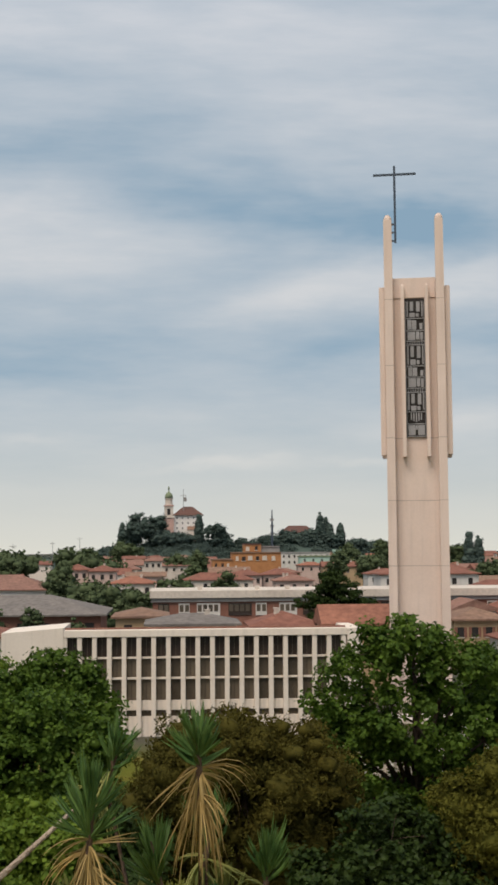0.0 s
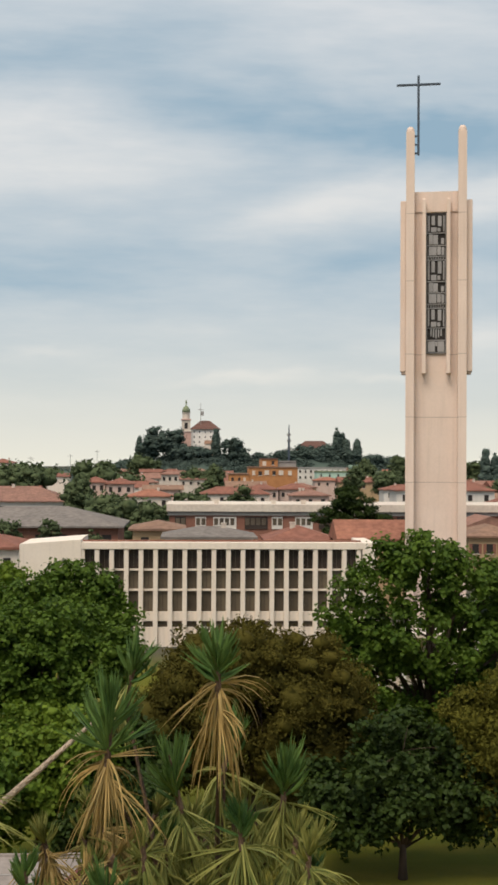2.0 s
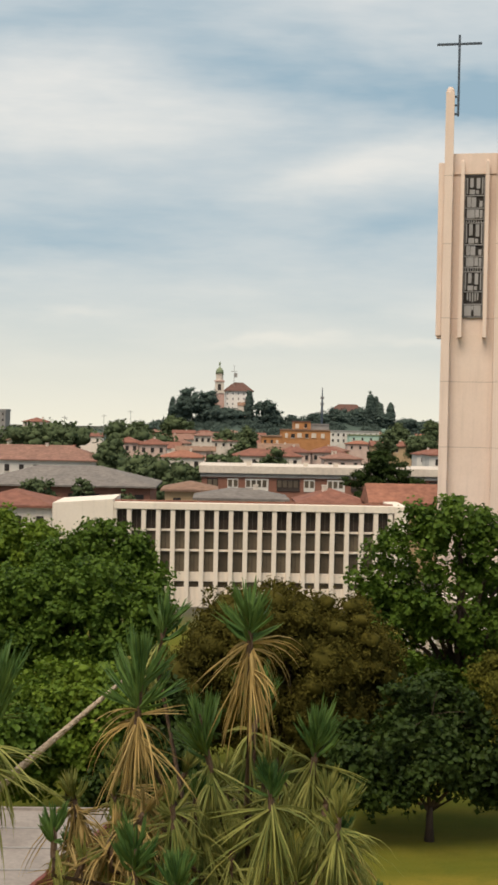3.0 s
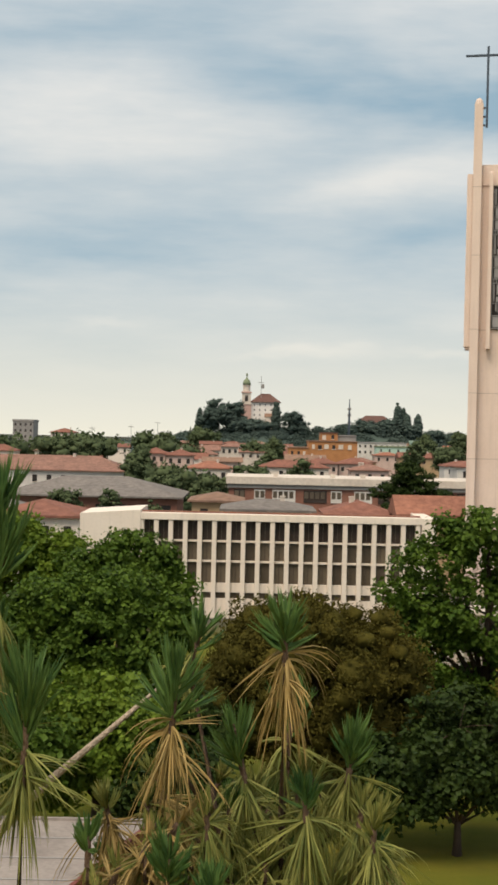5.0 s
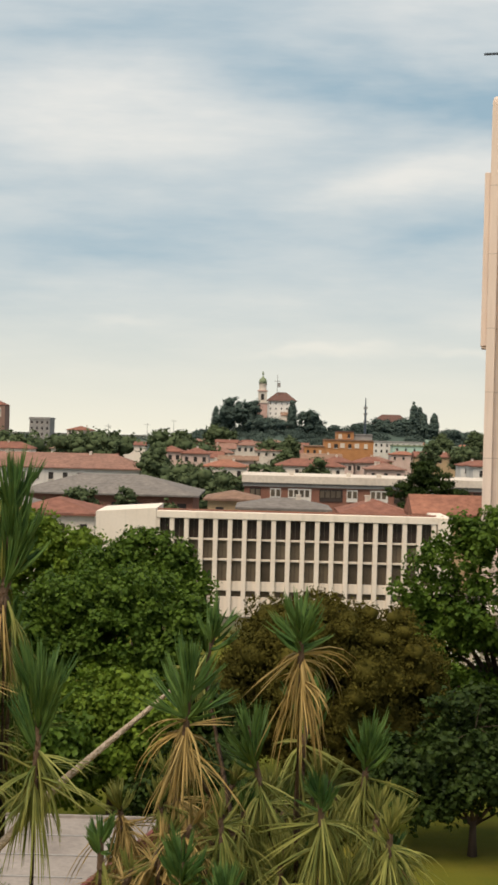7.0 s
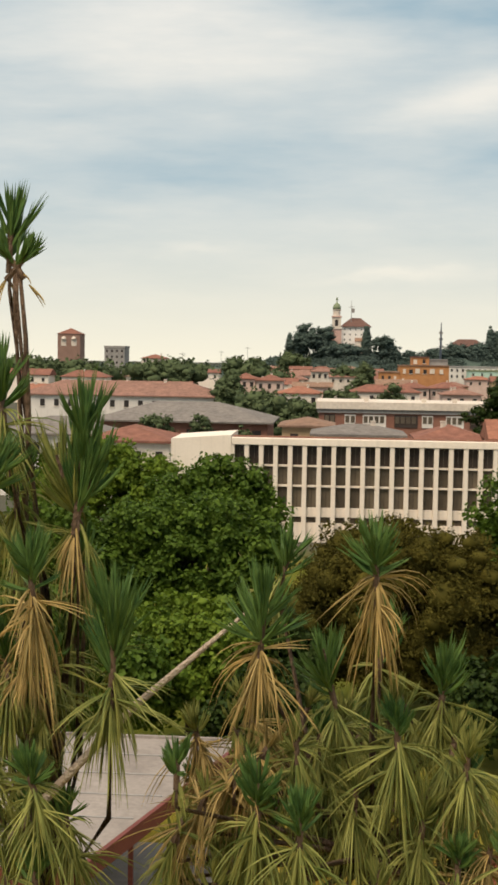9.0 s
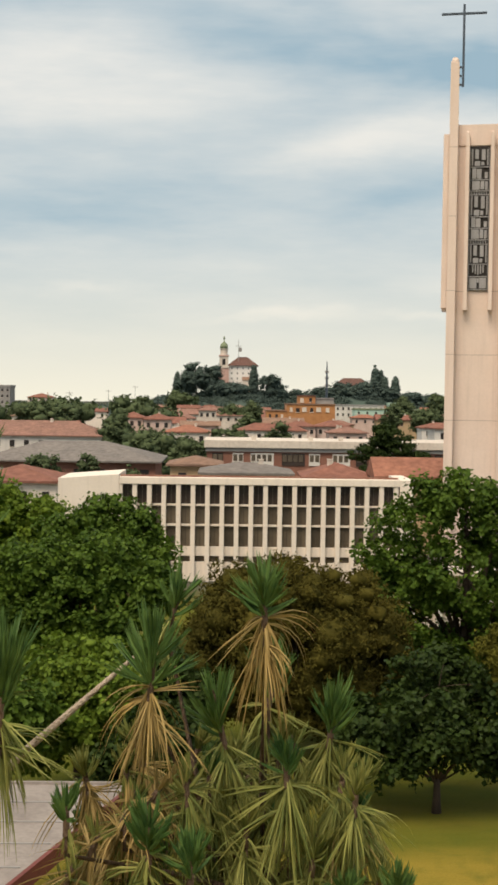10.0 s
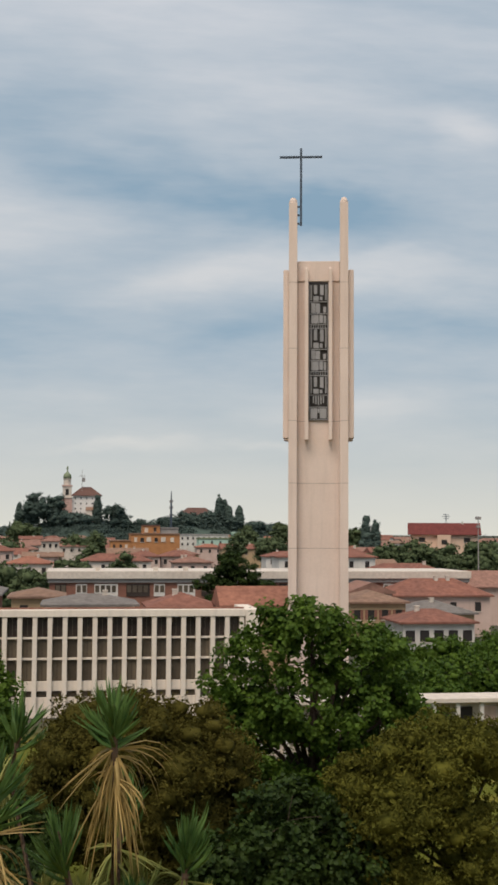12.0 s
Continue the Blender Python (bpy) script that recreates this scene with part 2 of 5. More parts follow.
M = {
    "concrete": material("pink_beige_concrete", (0.70, 0.565, 0.485), (0.63, 0.50, 0.425), scale=0.25, fine=6, bump=0.05, grain=0.14, stains=0.22),
    "joint": material("concrete_joint", (0.47, 0.37, 0.31), scale=1),
    "cream": material("cream_render", (0.76, 0.67, 0.575), (0.69, 0.60, 0.51), scale=0.3, fine=5, bump=0.05, grain=0.14, stains=0.25),
    "white": material("white_render", (0.68, 0.635, 0.58), (0.54, 0.5, 0.455), scale=0.3, fine=4, bump=0.05, grain=0.14, stains=0.25),
    "pinkwall": material("pink_render", (0.6, 0.45, 0.385), (0.5, 0.36, 0.3), scale=0.3, fine=4, bump=0.05, grain=0.14, stains=0.25),
    "ochre": material("ochre_render", (0.46, 0.33, 0.195), (0.37, 0.255, 0.145), scale=0.3, fine=4, bump=0.05, grain=0.14, stains=0.3),
    "orange": material("orange_brick", (0.46, 0.215, 0.085), (0.36, 0.16, 0.065), scale=0.5, fine=6, bump=0.1, stains=0.2),
    "brick": material("brown_red_brick", (0.27, 0.125, 0.085), (0.19, 0.085, 0.06), scale=0.6, fine=8, bump=0.1),
    "towerbrick": material("old_brick", (0.26, 0.16, 0.125), (0.19, 0.115, 0.09), scale=0.2, fine=3, bump=0.1),
    "greenwall": material("pale_green_panels", (0.42, 0.56, 0.46), (0.34, 0.47, 0.39), scale=0.2, fine=3, bump=0.1),
    "roof": roof_material("clay_tiles", (0.265, 0.118, 0.083), (0.165, 0.08, 0.062)),
    "roof_new": roof_material("new_clay_tiles", (0.33, 0.148, 0.098), (0.22, 0.1, 0.07)),
    "roof_pale": roof_material("faded_clay_tiles", (0.3, 0.165, 0.125), (0.2, 0.115, 0.09)),
    "roof_grey": roof_material("grey_slates", (0.21, 0.185, 0.165), (0.15, 0.135, 0.125)),
    "roof_tan": roof_material("tan_tiles", (0.28, 0.175, 0.12), (0.19, 0.12, 0.09)),
    "lead": material("grey_flat_roofing", (0.30, 0.28, 0.26), (0.22, 0.21, 0.20), scale=0.4, fine=5, bump=0.1),
    "glass": material("dark_window_glass", (0.030, 0.022, 0.019), (0.055, 0.042, 0.036), rough=0.25, scale=0.8, fine=2, bump=0.0, piece=0.75, spec=0.35),
    "blind": material("window_with_grey_blind", (0.140, 0.112, 0.080), (0.052, 0.041, 0.030), rough=0.4, scale=0.8, fine=2, bump=0.0, piece=0.8, spec=0.3),
    "bronze": material("dark_bronze_glazing_bar", (0.085, 0.062, 0.045), (0.06, 0.045, 0.034), rough=0.5, scale=3, bump=0.05),
    "deep_roof": roof_material("deep_red_tiles", (0.175, 0.050, 0.042), (0.115, 0.036, 0.032)),
    "old_roof": roof_material("old_brown_tiles", (0.17, 0.092, 0.074), (0.105, 0.062, 0.052)),
    "whitewash": material("old_whitewash", (0.82, 0.78, 0.73), (0.74, 0.69, 0.64), scale=0.2, fine=2, bump=0.05, grain=0.12, stains=0.2),
    "peach": material("peach_render", (0.66, 0.47, 0.35), (0.56, 0.39, 0.28), scale=0.3, fine=4, bump=0.05, grain=0.14, stains=0.25),
    "darkopen": material("dark_opening", (0.035, 0.030, 0.028), scale=2, bump=0),
    "steel": material("dark_blue_grey_steel", (0.075, 0.095, 0.125), (0.055, 0.07, 0.09), rough=0.5, metal=0.3, scale=2, bump=0.05),
    "bars": material("pale_grille_metal", (0.34, 0.33, 0.33), (0.24, 0.235, 0.235), rough=0.55, scale=1.2, fine=8, bump=0.05, piece=0.5),
    "leaf": material("plane_leaves", (0.106, 0.166, 0.020), (0.024, 0.055, 0.008), rough=0.55, scale=1.1, fine=3, bump=0, island=0.40, translucent=0.28, spec=0.12),
    "leaf_dark": material("dark_leaves", (0.040, 0.063, 0.011), (0.011, 0.023, 0.006), rough=0.55, scale=1.1, fine=3, bump=0, island=0.40, translucent=0.18, spec=0.12),
    "leaf_bright": material("bright_leaves", (0.172, 0.236, 0.027), (0.050, 0.098, 0.012), rough=0.55, scale=1.1, fine=3, bump=0, island=0.40, translucent=0.30, spec=0.12),
    "leaf_olive": material("stone_pine_needles", (0.120, 0.112, 0.018), (0.052, 0.054, 0.010), rough=0.75, scale=0.7, fine=5, bump=0, island=0.30, translucent=0.10, spec=0.05),
    "leaf_brown": material("shaded_pine_needles", (0.086, 0.072, 0.014), (0.050, 0.046, 0.010), rough=0.75, scale=0.5, fine=5, bump=0, island=0.25, translucent=0.10, spec=0.05),
    # town tree leaves, their base colour lifted to carry some haze
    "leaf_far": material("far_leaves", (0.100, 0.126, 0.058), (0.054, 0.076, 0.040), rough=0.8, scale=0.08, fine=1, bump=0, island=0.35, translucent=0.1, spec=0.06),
    # distance haze is put into this colour: paler, bluer leaves for hill and horizon
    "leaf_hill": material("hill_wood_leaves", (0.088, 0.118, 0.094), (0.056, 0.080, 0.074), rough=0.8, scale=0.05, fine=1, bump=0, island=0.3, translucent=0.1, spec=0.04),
    "bark": material("rough_bark", (0.085, 0.055, 0.038), (0.045, 0.030, 0.022), scale=4, fine=25, bump=0.8, stretch=(1, 1, 0.25)),
    "pinebark": material("pine_bark", (0.15, 0.095, 0.06), (0.08, 0.05, 0.032), scale=12, fine=60, bump=0.8, stretch=(1, 1, 0.4)),
    "twig": material("grey_brown_bare_twig", (0.52, 0.42, 0.32), (0.36, 0.28, 0.21), scale=15, fine=70, bump=0.6),
    "needle": material("young_pine_needles", (0.150, 0.240, 0.060), (0.020, 0.072, 0.022), rough=0.45, scale=9, fine=30, bump=0, island=0.45, translucent=0.22, spec=0.2),
    "needle_yellow": material("yellow_green_pine_needles", (0.40, 0.38, 0.11), (0.070, 0.115, 0.028), rough=0.5, scale=9, fine=30, bump=0, island=0.6, translucent=0.30, spec=0.14),
    "needle_dry": material("dry_pine_needles", (0.56, 0.38, 0.14), (0.15, 0.125, 0.040), rough=0.6, scale=9, fine=30, bump=0, island=0.6, translucent=0.25),
    "redhedge": material("reddish_hedge_leaves", (0.20, 0.055, 0.025), (0.10, 0.045, 0.018), rough=0.7, scale=1, fine=5, bump=0, island=0.6, translucent=0.15),
    "red": material("red_paint", (0.36, 0.045, 0.035), (0.27, 0.035, 0.03), rough=0.5, scale=1.5, fine=12, bump=0.1),
    "redtrim": material("brick_red_fascia", (0.17, 0.045, 0.032), (0.11, 0.03, 0.024), rough=0.6, scale=1.5, fine=12, bump=0.1, stains=0.3),
    "slab": material("weathered_roof_sheet", (0.29, 0.25, 0.22), (0.19, 0.16, 0.14), scale=0.7, fine=7, bump=0.2, stains=0.3),
    "globe": material("opal_lamp_globe", (0.52, 0.49, 0.45), rough=0.25, scale=4, bump=0, spec=0.5),
    "copper": material("green_copper", (0.20, 0.235, 0.14), (0.15, 0.18, 0.11), scale=0.3, fine=2, bump=0.1),
    "pale_stone": material("pale_stone", (0.62, 0.55, 0.47), (0.52, 0.44, 0.37), scale=0.2, fine=2, bump=0.1, stains=0.2),
    "pink_stone": material("pink_stone", (0.58, 0.38, 0.32), (0.48, 0.31, 0.26), scale=0.2, fine=2, bump=0.1, stains=0.2),
}


def ground_material():
    """Mown grass with dry, yellowed patches and bare soil; dull town ground further off."""
    m = bpy.data.materials.new("lawn_and_town_ground")
    m.use_nodes = True
    t = m.node_tree
    p = t.nodes["Principled BSDF"]
    p.inputs["Roughness"].default_value, p.inputs["Specular IOR Level"].default_value = 0.95, 0.1
    tc = t.nodes.new("ShaderNodeTexCoord")

    def n_at(s, sx=1.0, sy=1.0, detail=4):
        mp, n = t.nodes.new("ShaderNodeMapping"), t.nodes.new("ShaderNodeTexNoise")
        mp.inputs["Scale"].default_value = (sx, sy, 1)
        n.inputs["Scale"].default_value, n.inputs["Detail"].default_value = s, detail
        link(t, tc.outputs["Object"], mp.inputs[0])
        link(t, mp.outputs[0], n.inputs["Vector"])
        return n.outputs[0]

    xyz = t.nodes.new("ShaderNodeSeparateXYZ")
    link(t, tc.outputs["Object"], xyz.inputs[0])
    strip = calc(t, "MULTIPLY", calc(t, "SUBTRACT", 40.5, xyz.outputs[1]), 0.3, clamp=True)      # the lawn is burnt along the hedge
    dry = calc(t, "ADD", calc(t, "MULTIPLY", calc(t, "SUBTRACT", n_at(0.22, 0.35, 1.6), 0.50), 2.0), calc(t, "MULTIPLY", strip, 0.7), clamp=True)
    col = blend(t, dry, (0.098, 0.104, 0.013), (0.29, 0.20, 0.033))
    col = blend(t, calc(t, "MULTIPLY", calc(t, "SUBTRACT", n_at(1.3), 0.5), 2.0, clamp=True), col, (0.085, 0.100, 0.014))
    town = calc(t, "MULTIPLY", calc(t, "SUBTRACT", xyz.outputs[1], 88.0), 0.1, clamp=True)
    col = blend(t, town, col, blend(t, n_at(0.03), (0.10, 0.085, 0.07), (0.055, 0.065, 0.04)))
    hv = t.nodes.new("ShaderNodeVectorMath")
    hv.operation = "SCALE"
    link(t, col, hv.inputs[0])
    link(t, calc(t, "ADD", calc(t, "MULTIPLY", n_at(14.0), 0.7), 0.65), hv.inputs[3])
    link(t, hv.outputs[0], p.inputs["Base Color"])
    b = t.nodes.new("ShaderNodeBump")
    b.inputs["Strength"].default_value, b.inputs["Distance"].default_value = 0.6, 0.05
    link(t, n_at(30.0), b.inputs["Height"])
    link(t, b.outputs[0], p.inputs["Normal"])
    return m


# ---------------------------------------------------------------- building helpers
def mesh_object(name, verts, faces, mat, parent=None, label="", smooth=False):
    me = bpy.data.meshes.new(name)
    me.from_pydata(verts if isinstance(verts, list) else verts.tolist(), [], faces if isinstance(faces, list) else faces.tolist())
    me.materials.append(mat)
    if smooth:
        me.polygons.foreach_set("use_smooth", [True] * len(me.polygons))
    me.update()
    ob = new(name, me)
    ob.parent = parent
    return tagged(ob, label)


def part(name, bm, mat, parent, label="", smooth=False):
    """Links a bmesh as one mesh object under a thing or a part."""
    me = bpy.data.meshes.new(name)
    bmesh.ops.recalc_face_normals(bm, faces=bm.faces)
    if smooth:
        for f in bm.faces:
            f.smooth = True
    bm.to_mesh(me)
    bm.free()
    me.materials.append(mat)
    ob = new(name, me)
    ob.parent = parent
    return tagged(ob, label)


def again(ob, offset):
    """A repeat of a part on the same mesh, moved by offset."""
    c = bpy.data.objects.new(ob.name.split(".")[0], ob.data)
    scene.collection.objects.link(c)
    c.parent = ob.parent
    c.location = Vector(ob.location) + Vector(offset)
    return c


def thing(name, label, category, place=(0, 0, 0), group="", kind=""):
    ob = new(name)
    ob.location = place
    ob.empty_display_size = 0.2
    return tagged(ob, label, category, group, kind)


def box(bm, x0, x1, y0, y1, z0, z1, bevel=0.0):
    r = bmesh.ops.create_cube(bm, size=1.0)
    for v in r["verts"]:
        v.co = Vector(((x0 + x1) / 2 + v.co.x * (x1 - x0), (y0 + y1) / 2 + v.co.y * (y1 - y0), (z0 + z1) / 2 + v.co.z * (z1 - z0)))
    if bevel:
        edges = list({e for v in r["verts"] for e in v.link_edges})
        bmesh.ops.bevel(bm, geom=edges, offset=bevel, segments=2, affect="EDGES")
    return bm


def boxed(x0, x1, y0, y1, z0, z1, bevel=0.0):
    return box(bmesh.new(), x0, x1, y0, y1, z0, z1, bevel)


def tube(bm, points, radii, sides=8):
    """A tapering round limb through points."""
    rings = []
    for i, p in enumerate(points):
        p = Vector(p)
        d = (Vector(points[min(i + 1, len(points) - 1)]) - Vector(points[max(i - 1, 0)])).normalized()
        a = d.orthogonal().normalized()
        b = d.cross(a)
        rings.append([bm.verts.new(p + (a * math.cos(k * 2 * math.pi / sides) + b * math.sin(k * 2 * math.pi / sides)) * radii[i]) for k in range(sides)])
    for r0, r1 in zip(rings, rings[1:]):
        best = min(range(sides), key=lambda s: (r0[0].co - r1[s].co).length)
        r1[:] = r1[best:] + r1[:best]
        for k in range(sides):
            bm.faces.new((r0[k], r0[(k + 1) % sides], r1[(k + 1) % sides], r1[k]))
    bm.faces.new(rings[0][::-1])
    bm.faces.new(rings[-1])
    return bm


def lathe(bm, x, y, profile, sides=20):
    rings = [[bm.verts.new((x + r * math.cos(k * 2 * math.pi / sides), y + r * math.sin(k * 2 * math.pi / sides), z)) for k in range(sides)] for r, z in profile]
    for r0, r1 in zip(rings, rings[1:]):
        for k in range(sides):
            bm.faces.new((r0[k], r0[(k + 1) % sides], r1[(k + 1) % sides], r1[k]))
    bm.faces.new(rings[0][::-1])
    bm.faces.new(rings[-1])
    return bm


# ---------------------------------------------------------------- foliage
def unit(a):
    return a / np.maximum(np.linalg.norm(a, axis=1, keepdims=True), 1e-6)


def crown_points(rng, lobes, count, clump, inner=0.25, shell=(0.8, 0.35), many=40, spray=1, reach=0.0, flat=0.8):
    """Leaf places and outward directions, spray by spray, on many small clumps that cover the lobes (x, y, z, rx, ry, rz)."""
    lobes = np.array(lobes, float)
    area = lobes[:, 3] * lobes[:, 5]
    clumps = []
    for lobe, share in zip(lobes, area / area.sum()):
        k = max(6, int(many * share * len(lobes)))
        d = unit(rng.normal(size=(k, 3)))
        r = 0.45 + 0.62 * rng.random((k, 1)) ** 0.6
        c = lobe[:3] + d * r * lobe[3:]
        s = clump * (0.55 + 0.9 * rng.random((k, 1)))
        clumps.append(np.hstack([c, s]))
    clumps = np.vstack(clumps)
    sprays = max(1, count // spray)
    pick = rng.choice(len(clumps), sprays, p=clumps[:, 3] ** 2 / (clumps[:, 3] ** 2).sum())
    d = unit(rng.normal(size=(sprays, 3)) + (0, 0, 0.3))
    radius = np.where(rng.random((sprays, 1)) < inner, rng.random((sprays, 1)), shell[0] + shell[1] * rng.random((sprays, 1)))
    heart = clumps[pick, :3] + d * radius * clumps[pick, 3:] * (1, 1, flat)
    twist = unit(d + rng.normal(size=(sprays, 3)) * 0.35)
    places = np.repeat(heart, spray, 0) + rng.normal(size=(sprays * spray, 3)) * reach
    return places, np.repeat(twist, spray, 0), clumps


def leaf_mesh(rng, places, ways, size, narrow=0.45, droop=0.2, loose=0.45):
    """Folded, pointed leaves, four corners each, that turn their faces outwards and up to the light."""
    n = len(places)
    face = unit(ways + np.array((0, 0, 0.55)) + rng.normal(size=(n, 3)) * loose)
    along = unit(np.cross(face, rng.normal(size=(n, 3))) - np.array((0, 0, droop)))
    side = unit(np.cross(face, along))
    s = size * (0.6 + 0.8 * rng.random((n, 1)))
    base, tip = places - along * s * 0.5, places + along * s * 0.5
    left = places + side * s * narrow + face * s * 0.12
    right = places - side * s * narrow + face * s * 0.12
    verts = np.stack([base, right, tip, left], 1).reshape(-1, 3)
    idx = np.arange(n)[:, None] * 4
    return verts, np.vstack([np.hstack([idx, idx + 1, idx + 2]), np.hstack([idx, idx + 2, idx + 3])])


def ball():
    bm = bmesh.new()
    bmesh.ops.create_icosphere(bm, subdivisions=2, radius=1.0)
    v, f = np.array([p.co[:] for p in bm.verts]), np.array([[q.index for q in p.verts] for p in bm.faces])
    bm.free()
    return v, f


BALL = ball()


def tree(name, label, place, lobes, mat, leaves, size, seed, clump=0.9, trunk=0.25, fork=1.8, narrow=0.45, droop=0.2, lean=(0, 0), group="", bark="bark", inner=0.25, shell=(0.8, 0.35), many=40, loose=0.45, core=0.0, spray=1, reach=0.0, flat=0.8):
    """A tree: tapered trunk, limbs into every lobe and a crown of many leaves. Lobes are relative to the foot."""
    rng = np.random.default_rng(seed)
    top = thing(name, label, "tree", place, group)
    bm = bmesh.new()
    fx, fy = lean
    tube(bm, [(0, 0, -0.1), (fx * 0.3, fy * 0.3, fork * 0.4), (fx, fy, fork)], [trunk * 1.35, trunk, trunk * 0.8], 10)
    part("trunk", bm, M[bark], top, smooth=True)
    for lx, ly, lz, rx, ry, rz in lobes:
        mid = (fx + (lx - fx) * 0.5 + rng.normal() * 0.15, fy + (ly - fy) * 0.5, fork + (lz - fork) * 0.55)
        limb = bmesh.new()
        tube(limb, [(fx, fy, fork - 0.15), mid, (lx, ly, lz)], [trunk * 0.55, trunk * 0.33, trunk * 0.12], 6)
        for _ in range(5):
            d = unit(rng.normal(size=(1, 3)))[0] * (rx, ry, rz) * 0.75
            tube(limb, [(lx, ly, lz), (lx + d[0] * 0.5, ly + d[1] * 0.5, lz + d[2] * 0.6), (lx + d[0], ly + d[1], lz + d[2])], [trunk * 0.14, trunk * 0.09, trunk * 0.03], 5)
        part("limb", limb, M[bark], top, smooth=True)
    places, ways, clumps = crown_points(rng, lobes, leaves, clump, inner, shell, many, spray, reach, flat)
    verts, faces = leaf_mesh(rng, places, ways, size, narrow, droop, loose)
    if core:      # the shaded twigs and old needles inside each clump
        lumps = BALL[0][None] * (0.85 + 0.3 * rng.random((len(clumps), len(BALL[0]), 1))) * clumps[:, None, 3:] * core * (1, 1, flat) + clumps[:, None, :3]
        shift = (np.arange(len(clumps)) * len(BALL[0]))[:, None, None]
        mesh_object("inner_foliage", lumps.reshape(-1, 3), (BALL[1][None] + shift).reshape(-1, 3), M[mat], top, smooth=True)
    tagged(mesh_object("crown", verts, faces, M[mat], top), kind="stuff")
    return top


# ---------------------------------------------------------------- ground and hill
def make_ground():
    xs = [-4200, -1500, -600, -200, -60, -30, -15, 0, 15, 30, 60, 200, 600, 1500, 4200]
    ys = [-300, -60, 0, 15, 25, 32, 38, 44, 50, 60, 75, 90, 120, 200, 400, 800, 1600, 4700]
    verts = [(x, y, 0.0) for y in ys for x in xs]
    n = len(xs)
    faces = [(j * n + i, j * n + i + 1, (j + 1) * n + i + 1, (j + 1) * n + i) for j in range(len(ys) - 1) for i in range(n - 1)]
    tagged(mesh_object("ground", verts, faces, ground_material()), "mown lawn with dry patches, running out to the town", "ground", kind="structure")


HILL = [(2, 1015, 24, 42, 60), (105, 1015, 22, 48, 60), (58, 1015, 6, 60, 60), (170, 1030, 10, 60, 60), (-110, 1060, 8, 90, 60)]   # x, y, height, widths


def hill_height(x, y):
    return sum(h * math.exp(-((x - cx) / wx) ** 2 - ((y - cy) / wy) ** 2) for cx, cy, h, wx, wy in HILL)


def make_hill():
    xs, ys = np.linspace(-420, 420, 106), np.linspace(880, 1180, 31)
    verts = [(x, y, hill_height(x, y) - 0.6) for y in ys for x in xs]
    n = len(xs)
    faces = [(j * n + i, j * n + i + 1, (j + 1) * n + i + 1, (j + 1) * n + i) for j in range(len(ys) - 1) for i in range(n - 1)]
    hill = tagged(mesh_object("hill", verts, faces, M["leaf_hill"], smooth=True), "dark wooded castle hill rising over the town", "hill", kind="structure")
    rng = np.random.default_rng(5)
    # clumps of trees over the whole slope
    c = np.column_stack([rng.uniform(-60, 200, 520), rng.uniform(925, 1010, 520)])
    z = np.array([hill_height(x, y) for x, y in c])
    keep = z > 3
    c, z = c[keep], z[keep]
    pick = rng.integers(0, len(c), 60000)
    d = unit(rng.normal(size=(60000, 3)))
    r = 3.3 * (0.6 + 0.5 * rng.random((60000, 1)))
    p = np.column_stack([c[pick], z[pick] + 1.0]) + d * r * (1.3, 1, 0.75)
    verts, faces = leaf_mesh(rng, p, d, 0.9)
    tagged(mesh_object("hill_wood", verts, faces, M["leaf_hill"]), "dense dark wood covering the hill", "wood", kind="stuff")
    return hill


make_ground()
make_hill()


